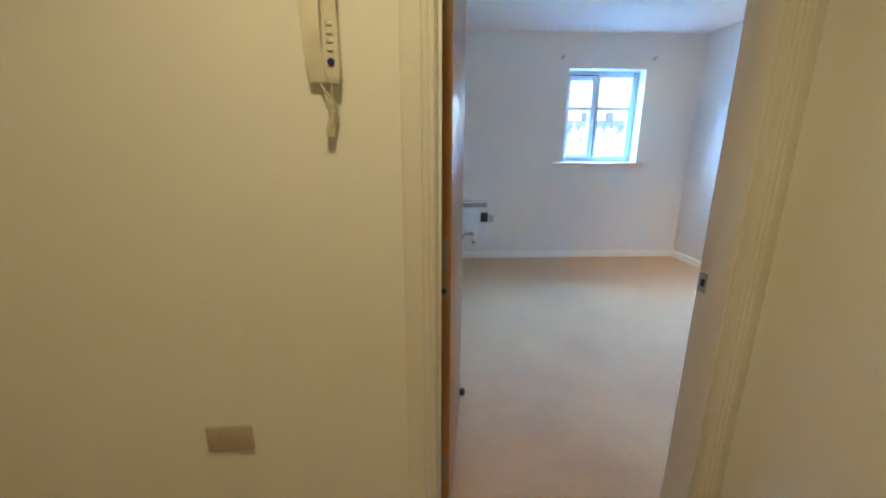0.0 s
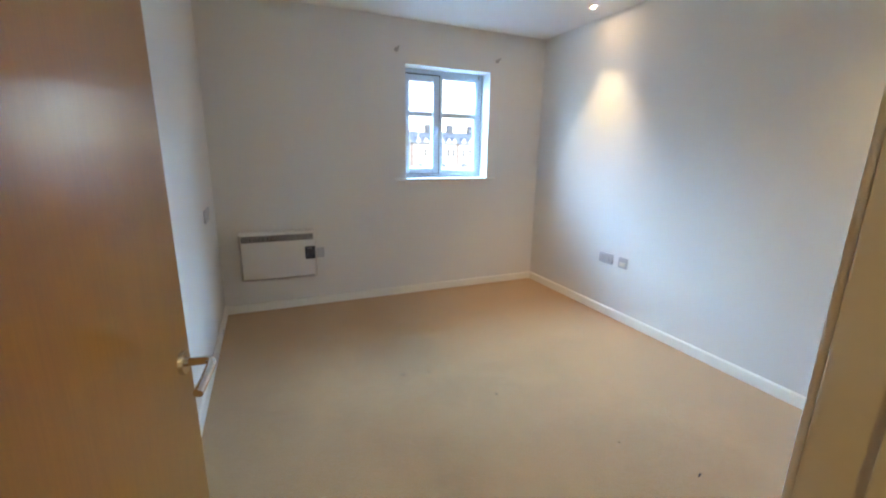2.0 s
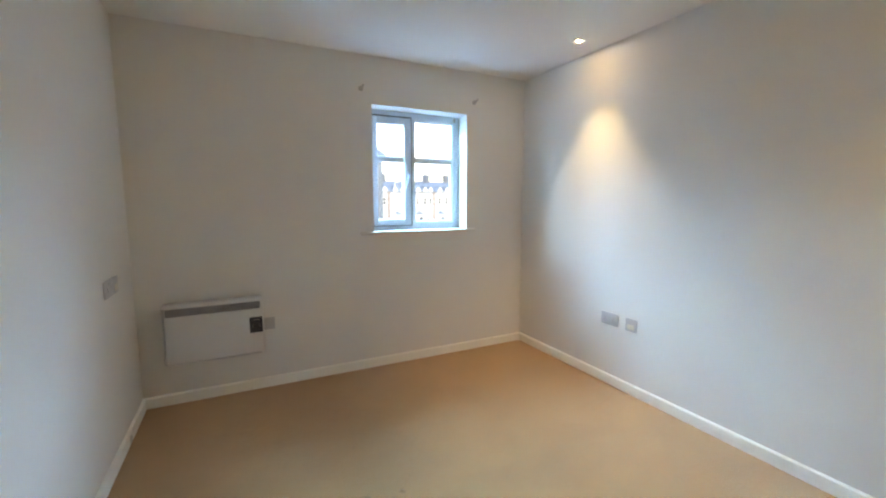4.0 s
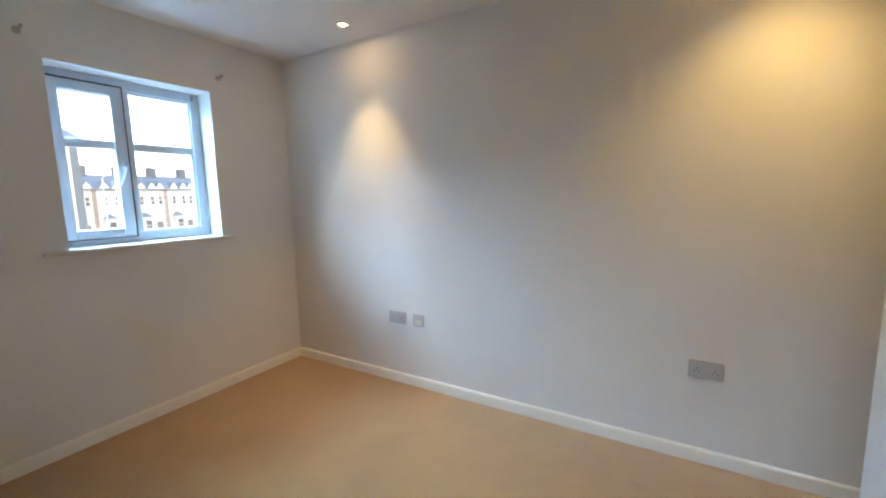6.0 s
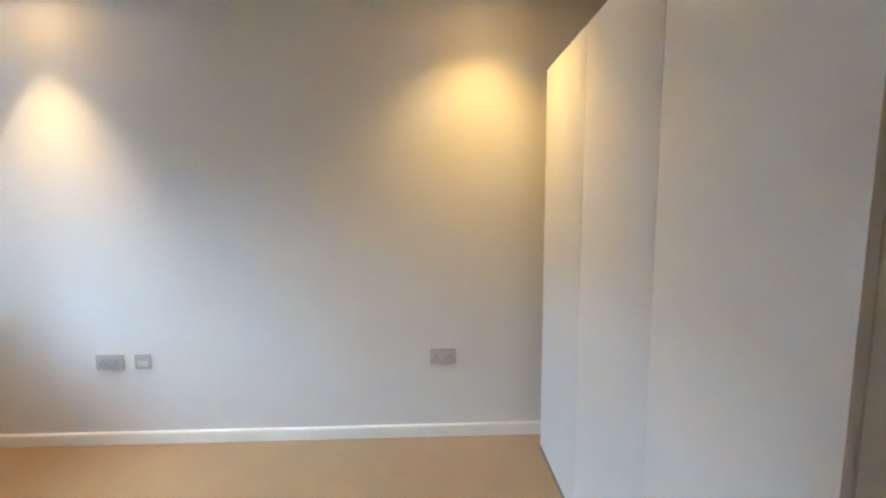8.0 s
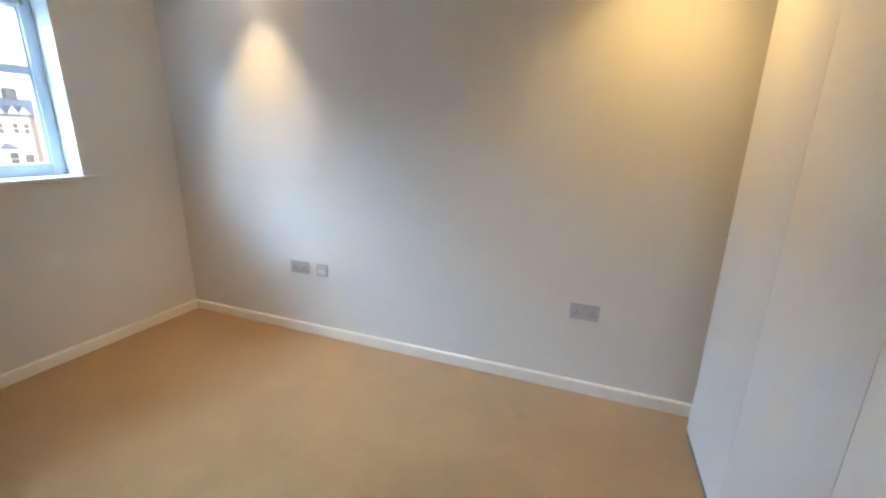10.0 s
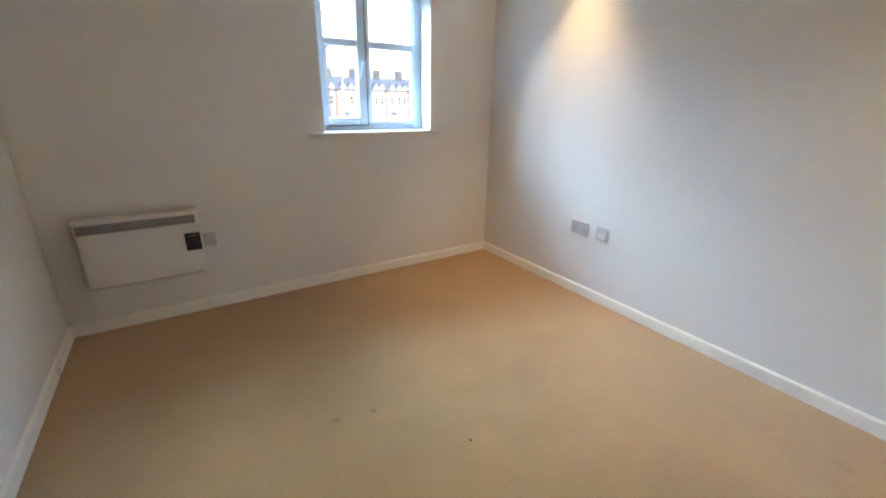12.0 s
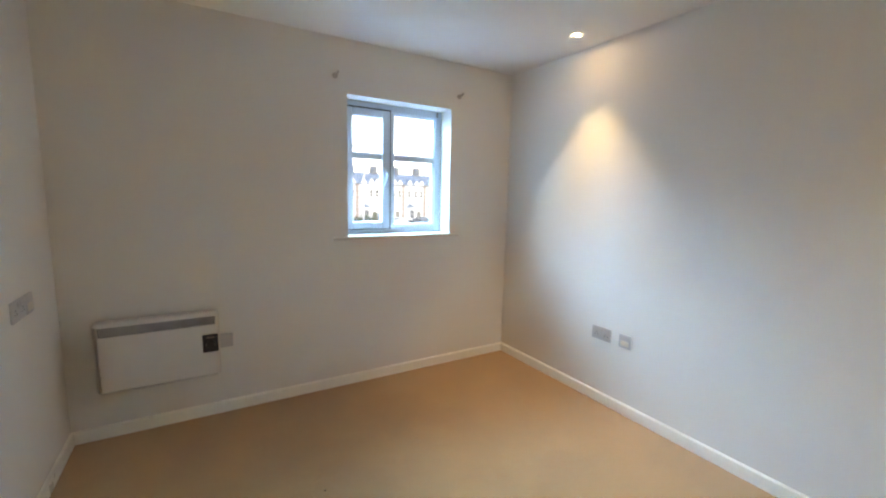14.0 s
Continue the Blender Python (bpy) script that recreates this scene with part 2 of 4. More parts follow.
GLOW_HALL = glow_material("lit_lamp_hall", (1.0, 0.83, 0.46), 20)
GLOW_WARM = glow_material("lit_lamp_warm", (1.0, 0.76, 0.48), 46)


# ---------------------------------------------------------------- mesh helpers
def box(bm, a, b, bevel=0.0, seg=2, m=None):
    """A box from corner a to corner b in bm, its edges rounded."""
    made = bmesh.ops.create_cube(bm, size=1.0)["verts"]
    c, s = [(p + q) / 2 for p, q in zip(a, b)], [abs(q - p) for p, q in zip(a, b)]
    for v in made:
        v.co = Vector((v.co[i] * s[i] + c[i] for i in range(3)))
    if bevel:
        edges = list({e for v in made for e in v.link_edges})
        made = list({v for f in bmesh.ops.bevel(bm, geom=edges, offset=min(bevel, min(s) * 0.49), segments=seg, profile=0.5, affect="EDGES")["faces"] for v in f.verts} | {v for v in made if v.is_valid})
    if m is not None:
        bmesh.ops.transform(bm, matrix=m, verts=made)
    return made


def tube(bm, a, b, r1, r2=None, n=20, caps=True):
    """A cylinder or cone from a to b."""
    a, b = Vector(a), Vector(b)
    m = Matrix.Translation((a + b) / 2) @ (b - a).to_track_quat("Z", "Y").to_matrix().to_4x4()
    return bmesh.ops.create_cone(bm, cap_ends=caps, segments=n, radius1=r1, radius2=r1 if r2 is None else r2, depth=(b - a).length, matrix=m)["verts"]


def sweep(bm, points, radius, n=12):
    """A round bar along a smooth line of points."""
    rings = []
    for i, p in enumerate(points):
        d = (Vector(points[min(i + 1, len(points) - 1)]) - Vector(points[max(i - 1, 0)])).normalized()
        side = d.cross(Vector((0.3, 0.2, 0.93))).normalized()
        up = side.cross(d)
        rings.append([bm.verts.new(Vector(p) + radius * (math.cos(t) * side + math.sin(t) * up)) for t in (2 * math.pi * k / n for k in range(n))])
    for r, s in zip(rings, rings[1:]):
        for k in range(n):
            bm.faces.new((r[k], r[(k + 1) % n], s[(k + 1) % n], s[k]))
    bm.faces.new(rings[0][::-1]), bm.faces.new(rings[-1])


def extrude_profile(bm, profile, a, b, out):
    """Sweeps a profile (distance out, height) straight from a to b; out: the way away from the wall."""
    a, b, out = Vector(a), Vector(b), Vector(out)
    rows = [[bm.verts.new(e + out * d + Vector((0, 0, z))) for d, z in profile] for e in (a, b)]
    for k in range(len(profile) - 1):
        bm.faces.new((rows[0][k], rows[1][k], rows[1][k + 1], rows[0][k + 1]))
    bm.faces.new(rows[0]), bm.faces.new(rows[1][::-1])


def finish(bm, name, mat, smooth=True):
    bmesh.ops.recalc_face_normals(bm, faces=bm.faces[:])
    me = bpy.data.meshes.new(name)
    bm.to_mesh(me)
    bm.free()
    me.materials.append(mat)
    if smooth:
        me.polygons.foreach_set("use_smooth", [True] * len(me.polygons))
        me.set_sharp_from_angle(angle=radians(35))
    return me


def part(name, bm, mat, parent, label=""):
    ob = new(name, finish(bm, name, mat))
    ob.parent = parent
    if label:
        tagged(ob, label)
    return ob


def thing(name, place, label, category, group="", turn=0):
    ob = new(name)
    ob.empty_display_size = 0.05
    ob.matrix_basis = pose(*place, 0, 0, turn)
    return tagged(ob, label, category, group)


def structure(name, bm, mat, label=""):
    ob = new(name, finish(bm, name, mat))
    return tagged(ob, label, "", "", "structure")


def holed(bm, axis, lo, hi, hole_lo, hole_hi, near, far):
    """A slab pierced by one opening. The slab spans lo..hi (across, up); its faces lie at near and far along axis."""
    def vert(p, d):
        return bm.verts.new((p[0], d, p[1]) if axis == "y" else (d, p[0], p[1]))
    outer = [(lo[0], lo[1]), (hi[0], lo[1]), (hi[0], hi[1]), (lo[0], hi[1])]
    inner = [(hole_lo[0], hole_lo[1]), (hole_hi[0], hole_lo[1]), (hole_hi[0], hole_hi[1]), (hole_lo[0], hole_hi[1])]
    o = [[vert(p, d) for p in outer] for d in (near, far)]
    i = [[vert(p, d) for p in inner] for d in (near, far)]
    for k in range(4):
        j = (k + 1) % 4
        for s in (0, 1):
            bm.faces.new((o[s][k], o[s][j], i[s][j], i[s][k]))
        bm.faces.new((o[0][k], o[0][j], o[1][j], o[1][k]))
        bm.faces.new((i[0][k], i[0][j], i[1][j], i[1][k]))


# ---------------------------------------------------------------- structure
WX0, WX1, WZ0, WZ1 = 1.363, 2.186, 1.084, 2.042      # window opening
DX0, DX1, DZ = -0.162, 0.710, 2.03                   # rough door opening in the wall
RX = 0.85                                            # end of the door wall, beside the wardrobe recess
YB = 0.78                                            # back wall of the recess
HX0, HY0 = -1.55, -1.05                              # hall limits

bm = bmesh.new()
box(bm, (HX0 - 0.1, HY0 - 0.1, -0.2), (XR + 0.1, YF + 0.28, 0.0))
structure("floor", bm, CARPET, "beige cut-pile carpet with faint stains and brush marks")
bm = bmesh.new()
box(bm, (HX0 - 0.1, HY0 - 0.1, H), (XR + 0.1, YF + 0.28, H + 0.2))
structure("ceiling", bm, CEIL, "matt white painted plaster ceiling")
bm = bmesh.new()
holed(bm, "y", (XL, 0), (XR, H), (WX0, WZ0), (WX1, WZ1), YF, YF + 0.28)
structure("wall_window", bm, PAINT, "white painted wall with a small deep window opening")
bm = bmesh.new()
box(bm, (XR, YB - 0.1, 0), (XR + 0.1, YF + 0.28, H))
structure("wall_right", bm, PAINT, "white painted wall washed by two downlights")
bm = bmesh.new()
box(bm, (XL - 0.1, YD, 0), (XL, YF + 0.28, H))
structure("wall_left", bm, PAINT, "white painted wall beside the open door")
bm = bmesh.new()
holed(bm, "y", (HX0 - 0.1, -0.01), (RX, H), (DX0, -0.005), (DX1, DZ), YH, YD)
structure("wall_door", bm, PAINT, "white painted partition with the bedroom doorway")
bm = bmesh.new()
box(bm, (RX - 0.1, YB, 0), (RX, YH, H))
structure("wall_recess_side", bm, PAINT, "white painted side wall of the wardrobe recess")
bm = bmesh.new()
box(bm, (RX - 0.1, YB - 0.1, 0), (XR, YB, H))
structure("wall_recess_back", bm, PAINT, "white painted back wall of the wardrobe recess")
bm = bmesh.new()
box(bm, (HX0 - 0.1, HY0, 0), (HX0, YH, H))
structure("wall_hall_left", bm, PAINT, "white painted hall wall")
bm = bmesh.new()
box(bm, (HX0 - 0.1, HY0 - 0.1, 0), (RX, HY0, H))
structure("wall_hall_back", bm, PAINT, "white painted hall wall")
bm = bmesh.new()
box(bm, (RX - 0.1, HY0, 0), (RX, YB - 0.1, H))
structure("wall_hall_right", bm, PAINT, "white painted hall wall")

# skirting boards
SKIRT = [(0, 0), (0.015, 0), (0.015, 0.0595), (0.0144, 0.0635), (0.0125, 0.0670), (0.0090, 0.0695), (0.0045, 0.0708), (0, 0.0715)]
for a, b, out in (((XL, YF, 0), (XR, YF, 0), (0, -1, 0)), ((XR, YF - 0.015, 0), (XR, YB, 0), (-1, 0, 0)), ((XL, YD, 0), (XL, YF - 0.015, 0), (1, 0, 0)), ((0.766, YD, 0), (RX, YD, 0), (0, 1, 0)), ((HX0, YH, 0), (-0.218, YH, 0), (0, -1, 0))):
    bm = bmesh.new()
    extrude_profile(bm, SKIRT, a, b, out)
    structure("baseboard", bm, SKIRTING, "white gloss-painted skirting board")


# ---------------------------------------------------------------- window
def window():
    w = tagged(new("window_1"), "white plastic casement window with crossed glazing bars", "", "", "structure")
    y0, y1 = 4.945, 5.01                              # room face and outer face of the frame
    mx0, mx1 = 1.722, 1.768                           # mullion
    bm = bmesh.new()
    f = 0.058
    for a, b in (((WX0, y0, WZ0), (WX0 + f, y1, WZ1)), ((WX1 - f, y0, WZ0), (WX1, y1, WZ1)), ((WX0 + f, y0, WZ1 - f), (WX1 - f, y1, WZ1)), ((WX0 + f, y0, WZ0), (WX1 - f, y1, WZ0 + f))):
        box(bm, a, b, 0.006)
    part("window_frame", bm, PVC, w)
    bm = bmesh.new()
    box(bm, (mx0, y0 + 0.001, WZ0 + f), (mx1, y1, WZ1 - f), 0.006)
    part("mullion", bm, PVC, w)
    # fixed light
    bm = bmesh.new()
    x0, x1, z0, z1 = mx1, WX1 - f, WZ0 + f, WZ1 - f
    for a, b in (((x0, z0), (x0 + 0.012, z1)), ((x1 - 0.012, z0), (x1, z1)), ((x0 + 0.012, z0), (x1 - 0.012, z0 + 0.012)), ((x0 + 0.012, z1 - 0.012), (x1 - 0.012, z1))):
        box(bm, (a[0], y0 + 0.012, a[1]), (b[0], y1 - 0.012, b[1]), 0.004)
    part("glazing_bead", bm, PVC, w)
    bm = bmesh.new()
    box(bm, (x0 + 0.012, y0 + 0.010, 1.636), (x1 - 0.012, y1 - 0.01, 1.684), 0.005)
    part("glazing_bar", bm, PVC, w)
    for za, zb in ((z0 + 0.012, 1.636), (1.684, z1 - 0.012)):
        bm = bmesh.new()
        box(bm, (x0 + 0.012, y0 + 0.030, za), (x1 - 0.012, y0 + 0.036, zb))
        part("pane", bm, GLASS, w).visible_shadow = False
    # opening sash, standing a little proud of the frame
    sash = tagged(new("sash"), "closed opening casement")
    sash.parent = w
    x0, x1, z0, z1, s = WX0 + 0.028, mx0 + 0.012, WZ0 + 0.036, WZ1 - 0.050, 0.054
    ys, ye = y0 - 0.014, y0 + 0.05
    bm = bmesh.new()
    for a, b in (((x0, z0), (x0 + s, z1)), ((x1 - s - 0.008, z0), (x1, z1)), ((x0 + s, z0), (x1 - s - 0.008, z0 + s)), ((x0 + s, z1 - s), (x1 - s - 0.008, z1))):
        box(bm, (a[0], ys, a[1]), (b[0], ye, b[1]), 0.006)
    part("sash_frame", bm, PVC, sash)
    bm = bmesh.new()
    for a, b in (((x0 - 0.004, z1), (x1 + 0.004, z1 + 0.008)), ((x1, z0 - 0.004), (x1 + 0.004, z1)), ((x0 - 0.004, z0 - 0.004), (x1, z0))):
        box(bm, (a[0], y0 - 0.0145, a[1]), (b[0], y0 + 0.002, b[1]))
    part("seal", bm, RUBBER, sash, "dark rubber seal")
    bm = bmesh.new()
    box(bm, (x0 + s, ys + 0.012, 1.636), (x1 - s - 0.008, ye - 0.01, 1.684), 0.005)
    part("glazing_bar", bm, PVC, sash)
    for za, zb in ((z0 + s, 1.636), (1.684, z1 - s)):
        bm = bmesh.new()
        box(bm, (x0 + s, y0 + 0.020, za), (x1 - s - 0.008, y0 + 0.026, zb))
        part("pane", bm, GLASS, sash).visible_shadow = False
    bm = bmesh.new()
    hx = x1 - 0.026
    box(bm, (hx - 0.012, ys - 0.012, 1.50), (hx + 0.012, ys + 0.001, 1.57), 0.004)
    sweep(bm, [(hx, ys - 0.010, 1.535), (hx, ys - 0.034, 1.535), (hx - 0.006, ys - 0.042, 1.520), (hx - 0.022, ys - 0.044, 1.47), (hx - 0.040, ys - 0.042, 1.425)], 0.008)
    part("window_handle", bm, PVC, sash, "white plastic lever handle")
    bm = bmesh.new()
    box(bm, (WX1 - 0.052, y0 - 0.006, WZ1 - 0.05), (WX1 - 0.036, y0 + 0.001, WZ1 - 0.012), 0.002)
    part("catch", bm, SHADE, w, "small dark catch")
    return w


window()
bm = bmesh.new()
box(bm, (1.255, YF - 0.032, WZ0 - 0.022), (2.270, YF - 0.0005, WZ0 + 0.001), 0.008, 3)
box(bm, (WX0 + 0.001, YF - 0.01, WZ0 - 0.004), (WX1 - 0.001, 4.944, WZ0 + 0.0012))
structure("window_sill", bm, GLOSS, "white gloss-painted window board with rounded nose")


# ---------------------------------------------------------------- doorway and door
def doorway():
    d = tagged(new("door_frame"), "cream gloss-painted door lining with moulded architraves", "", "", "structure")
    lx0, lx1 = -0.132, 0.680                           # clear opening between the linings
    bm = bmesh.new()
    box(bm, (DX0, YH - 0.001, 0), (lx0, YD + 0.001, DZ - 0.03), 0.002)
    part("jamb", bm, GLOSS, d)
    bm = bmesh.new()
    box(bm, (lx1, YH - 0.001, 0), (DX1, YD + 0.001, DZ - 0.03), 0.002)
    part("jamb", bm, GLOSS, d)
    bm = bmesh.new()
    box(bm, (DX0, YH - 0.001, DZ - 0.03), (DX1, YD + 0.001, DZ), 0.002)
    part("head", bm, GLOSS, d)
    bm = bmesh.new()
    box(bm, (lx0, YH + 0.02, DZ - 0.042), (lx1, YD - 0.05, DZ - 0.03), 0.002)
    part("door_stop", bm, GLOSS, d)
    for a, b, y in ((lx0, lx0 + 0.013, 1.384), (lx1 - 0.012, lx1, YD - 0.05)):
        bm = bmesh.new()
        box(bm, (a, YH + 0.02, 0), (b, y, DZ - 0.042), 0.003)
        part("door_stop", bm, GLOSS, d)
    bm = bmesh.new()
    box(bm, (lx0 - 0.001, 1.3845, 0), (lx0 + 0.003, YD - 0.002, DZ - 0.042), 0.001)
    part("hinge_rebate", bm, WOOD_EDGE, d, "bare brown timber hinge rebate")
    moulding = [(0.0, 0.0), (0.006, 0.0), (0.010, 0.002), (0.012, 0.006), (0.0115, 0.011), (0.0085, 0.0135), (0.0085, 0.0145), (0.012, 0.017), (0.014, 0.021), (0.0135, 0.026), (0.010, 0.0285), (0.010, 0.0295), (0.0145, 0.033), (0.0145, 0.040), (0.010, 0.060), (0.005, 0.074), (0.002, 0.079), (0.0, 0.080)]
    for face, out in ((YH, -1), (YD, 1)):
        for edge, way in ((lx0 - 0.004, -1), (lx1 + 0.004, 1)):
            bm = bmesh.new()
            rows = [[bm.verts.new((edge + way * z, face + out * p, h)) for p, z in moulding] for h in (0.0, DZ - 0.02)]
            for k in range(len(moulding) - 1):
                bm.faces.new((rows[0][k], rows[0][k + 1], rows[1][k + 1], rows[1][k]))
            bm.faces.new(rows[0]), bm.faces.new(rows[1])
            part("architrave", bm, GLOSS, d)
        bm = bmesh.new()
        box(bm, (lx0 - 0.084, face, DZ - 0.02), (lx1 + 0.084, face + out * 0.018, DZ + 0.05), 0.004)
        part("architrave", bm, GLOSS, d)
    # latch keep let into the jamb
    keep = bmesh.new()
    z = 0.889
    for a, b in (((lx1 - 0.003, YD - 0.037, z - 0.030), (lx1 + 0.001, YD - 0.030, z + 0.030)), ((lx1 - 0.003, YD - 0.012, z - 0.030), (lx1 + 0.001, YD - 0.001, z + 0.030)), ((lx1 - 0.003, YD - 0.030, z - 0.030), (lx1 + 0.001, YD - 0.012, z - 0.012)), ((lx1 - 0.003, YD - 0.030, z + 0.012), (lx1 + 0.001, YD - 0.012, z + 0.030))):
        box(keep, a, b, 0.001)
    part("strike_plate", keep, STEEL, d, "worn steel strike plate")
    bm = bmesh.new()
    box(bm, (lx1 - 0.0012, YD - 0.030, z - 0.012), (lx1 + 0.001, YD - 0.012, z + 0.012))
    part("latch_hole", bm, BLACK, d)


def door():
    turn = 82.2
    d = thing("door_1", (-0.129, YD, 0), "open golden wood veneer door with a chrome lever", "door", turn=turn)
    d["kind"] = "structure"
    w, h, t = 0.815, 1.985, 0.044                      # local: x along the leaf, y from -t (visible face) to 0
    bm = bmesh.new()
    box(bm, (0.0015, -t, 0.012), (w, 0, h), 0.0015)
    part("leaf", bm, WOOD, d)
    bm = bmesh.new()
    box(bm, (0, -t + 0.001, 0.013), (0.0035, -0.001, h - 0.001))
    part("lipping", bm, WOOD_EDGE, d, "darker hardwood edge lipping")
    for z in (0.22, 0.985, 1.76):
        bm = bmesh.new()
        box(bm, (-0.0012, -0.034, z - 0.05), (0.001, -0.003, z + 0.05), 0.0006)
        hinge = part("hinge", bm, DULL, d, "dull steel butt hinge")
        bm = bmesh.new()
        for k in range(5):
            tube(bm, (-0.004, 0.004, z - 0.05 + 0.02 * k + 0.0006), (-0.004, 0.004, z - 0.03 + 0.02 * k - 0.0006), 0.0062, n=14)
        part("knuckle", bm, DULL, hinge)
    bm = bmesh.new()
    box(bm, (-0.0014, -0.036, 0.840), (0.001, -0.008, 0.890), 0.0008)
    closer = part("closer_plate", bm, DULL, d, "steel plate of a concealed door closer")
    bm = bmesh.new()
    tube(bm, (-0.0018, -0.022, 0.866), (0.0005, -0.022, 0.866), 0.0085, n=18)
    part("chain_hole", bm, BLACK, closer)
    # lever handles on both faces
    z, x = 0.874, w - 0.051
    for side, face in ((-1, -t), (1, 0.0)):
        bm = bmesh.new()
        tube(bm, (x, face, z), (x, face + side * 0.009, z), 0.026, 0.0245, n=32)
        rose = part("rose", bm, CHROME, d, "round chrome rose")
        bm = bmesh.new()
        line = [(x, face + side * 0.008, z), (x, face + side * 0.030, z), (x, face + side * 0.046, z), (x - 0.002, face + side * 0.053, z), (x - 0.008, face + side * 0.058, z - 0.001), (x - 0.018, face + side * 0.060, z - 0.002), (x - 0.040, face + side * 0.060, z - 0.005), (x - 0.070, face + side * 0.059, z - 0.011), (x - 0.102, face + side * 0.056, z - 0.018)]
        sweep(bm, line, 0.0092, 16)
        part("lever", bm, CHROME, rose, "curved chrome lever")
    bm = bmesh.new()
    box(bm, (w - 0.001, -0.034, z - 0.11), (w + 0.0012, -0.010, z + 0.11), 0.0006)
    part("latch_plate", bm, STEEL, d, "steel latch plate")


doorway()
door()


def doorstop():
    s = thing("doorstop", (0.029, 2.180, 0.0), "small dark rubber doorstop fixed to the carpet", "doorstop")
    bm = bmesh.new()
    tube(bm, (0, 0, 0), (0, 0, 0.006), 0.017, 0.016, 24)
    part("base", bm, STEEL, s)
    bm = bmesh.new()
    tube(bm, (0, 0, 0.006), (0, 0, 0.030), 0.014, 0.013, 24)
    tube(bm, (0, 0, 0.030), (0, 0, 0.036), 0.013, 0.008, 24)
    part("buffer", bm, RUBBER, s)


doorstop()


# ---------------------------------------------------------------- wall fittings
def rocker(bm, x, z):
    box(bm, (x - 0.007, -0.0135, z - 0.011), (x + 0.007, -0.008, z + 0.011), 0.0015)


def pins(bm, x, z):
    box(bm, (x - 0.0022, -0.0096, z + 0.010), (x + 0.0022, -0.0085, z + 0.019))
    for s in (-1, 1):
        box(bm, (x + s * 0.011 - 0.0036, -0.0096, z - 0.003), (x + s * 0.011 + 0.0036, -0.0085, z + 0.001))


def double_socket(place, turn, label, k=1.0):
    s = thing("double_socket", place, label, "socket", "wall sockets", turn)
    s.scale = (k, k, k)
    bm = bmesh.new()
    box(bm, (-0.073, -0.0090, -0.043), (0.073, 0, 0.043), 0.003)
    part("plate", bm, PLASTIC, s)
    for x in (-0.026, 0.026):
        bm = bmesh.new()
        rocker(bm, x * 0.45, 0.026)
        part("switch", bm, PLASTIC, s)
    for x in (-0.038, 0.038):
        bm = bmesh.new()
        pins(bm, x, -0.010)
        part("pin_holes", bm, BLACK, s)
    return s


def single_plate(name, place, turn, label, category, size=0.086, insert=True):
    s = thing(name, place, label, category, "wall plates", turn)
    bm = bmesh.new()
    box(bm, (-size / 2, -0.009, -0.043), (size / 2, 0, 0.043), 0.003)
    part("plate", bm, PLASTIC, s)
    if insert:
        bm = bmesh.new()
        box(bm, (-size * 0.33, -0.0115, -0.030), (size * 0.33, -0.008, 0.004), 0.0015)
        part("outlet", bm, CREAM, s, "cream moulded outlet cover")
    for x in (-0.030, 0.030):
        bm = bmesh.new()
        tube(bm, (x, -0.0086, 0.022), (x, -0.0096, 0.022), 0.003, n=12)
        part("screw", bm, STEEL, s)
    return s


double_socket((XR, 3.751, 0.480), -90, "white plastic double socket above the skirting")
single_plate("aerial_outlet", (XR, 3.572, 0.480), -90, "white plastic aerial outlet beside a double socket", "outlet")
double_socket((XR, 1.911, 0.476), -90, "white plastic double socket near the wardrobe")
double_socket((XL, 4.287, 0.885), 90, "white plastic double socket at worktop height")
single_plate("aerial_outlet", (XL, 4.405, 0.885), 90, "white plastic aerial outlet at worktop height", "outlet")
single_plate("fused_spur", (0.577, YF, 0.463), 0, "white plastic fused spur beside the panel heater", "spur", insert=False)


def hall_blank():
    s = thing("hall_socket", (-0.710, YH, 0.495), "beige plastic double blanking plate low on the wall", "socket")
    bm = bmesh.new()
    box(bm, (-0.063, -0.009, -0.039), (0.063, 0, 0.039), 0.003)
    part("plate", bm, BEIGE, s)
    for x in (-0.028, 0.028):
        bm = bmesh.new()
        tube(bm, (x, -0.0085, 0.006), (x, -0.0100, 0.006), 0.004, n=14)
        part("screw", bm, SHADE, s)


hall_blank()


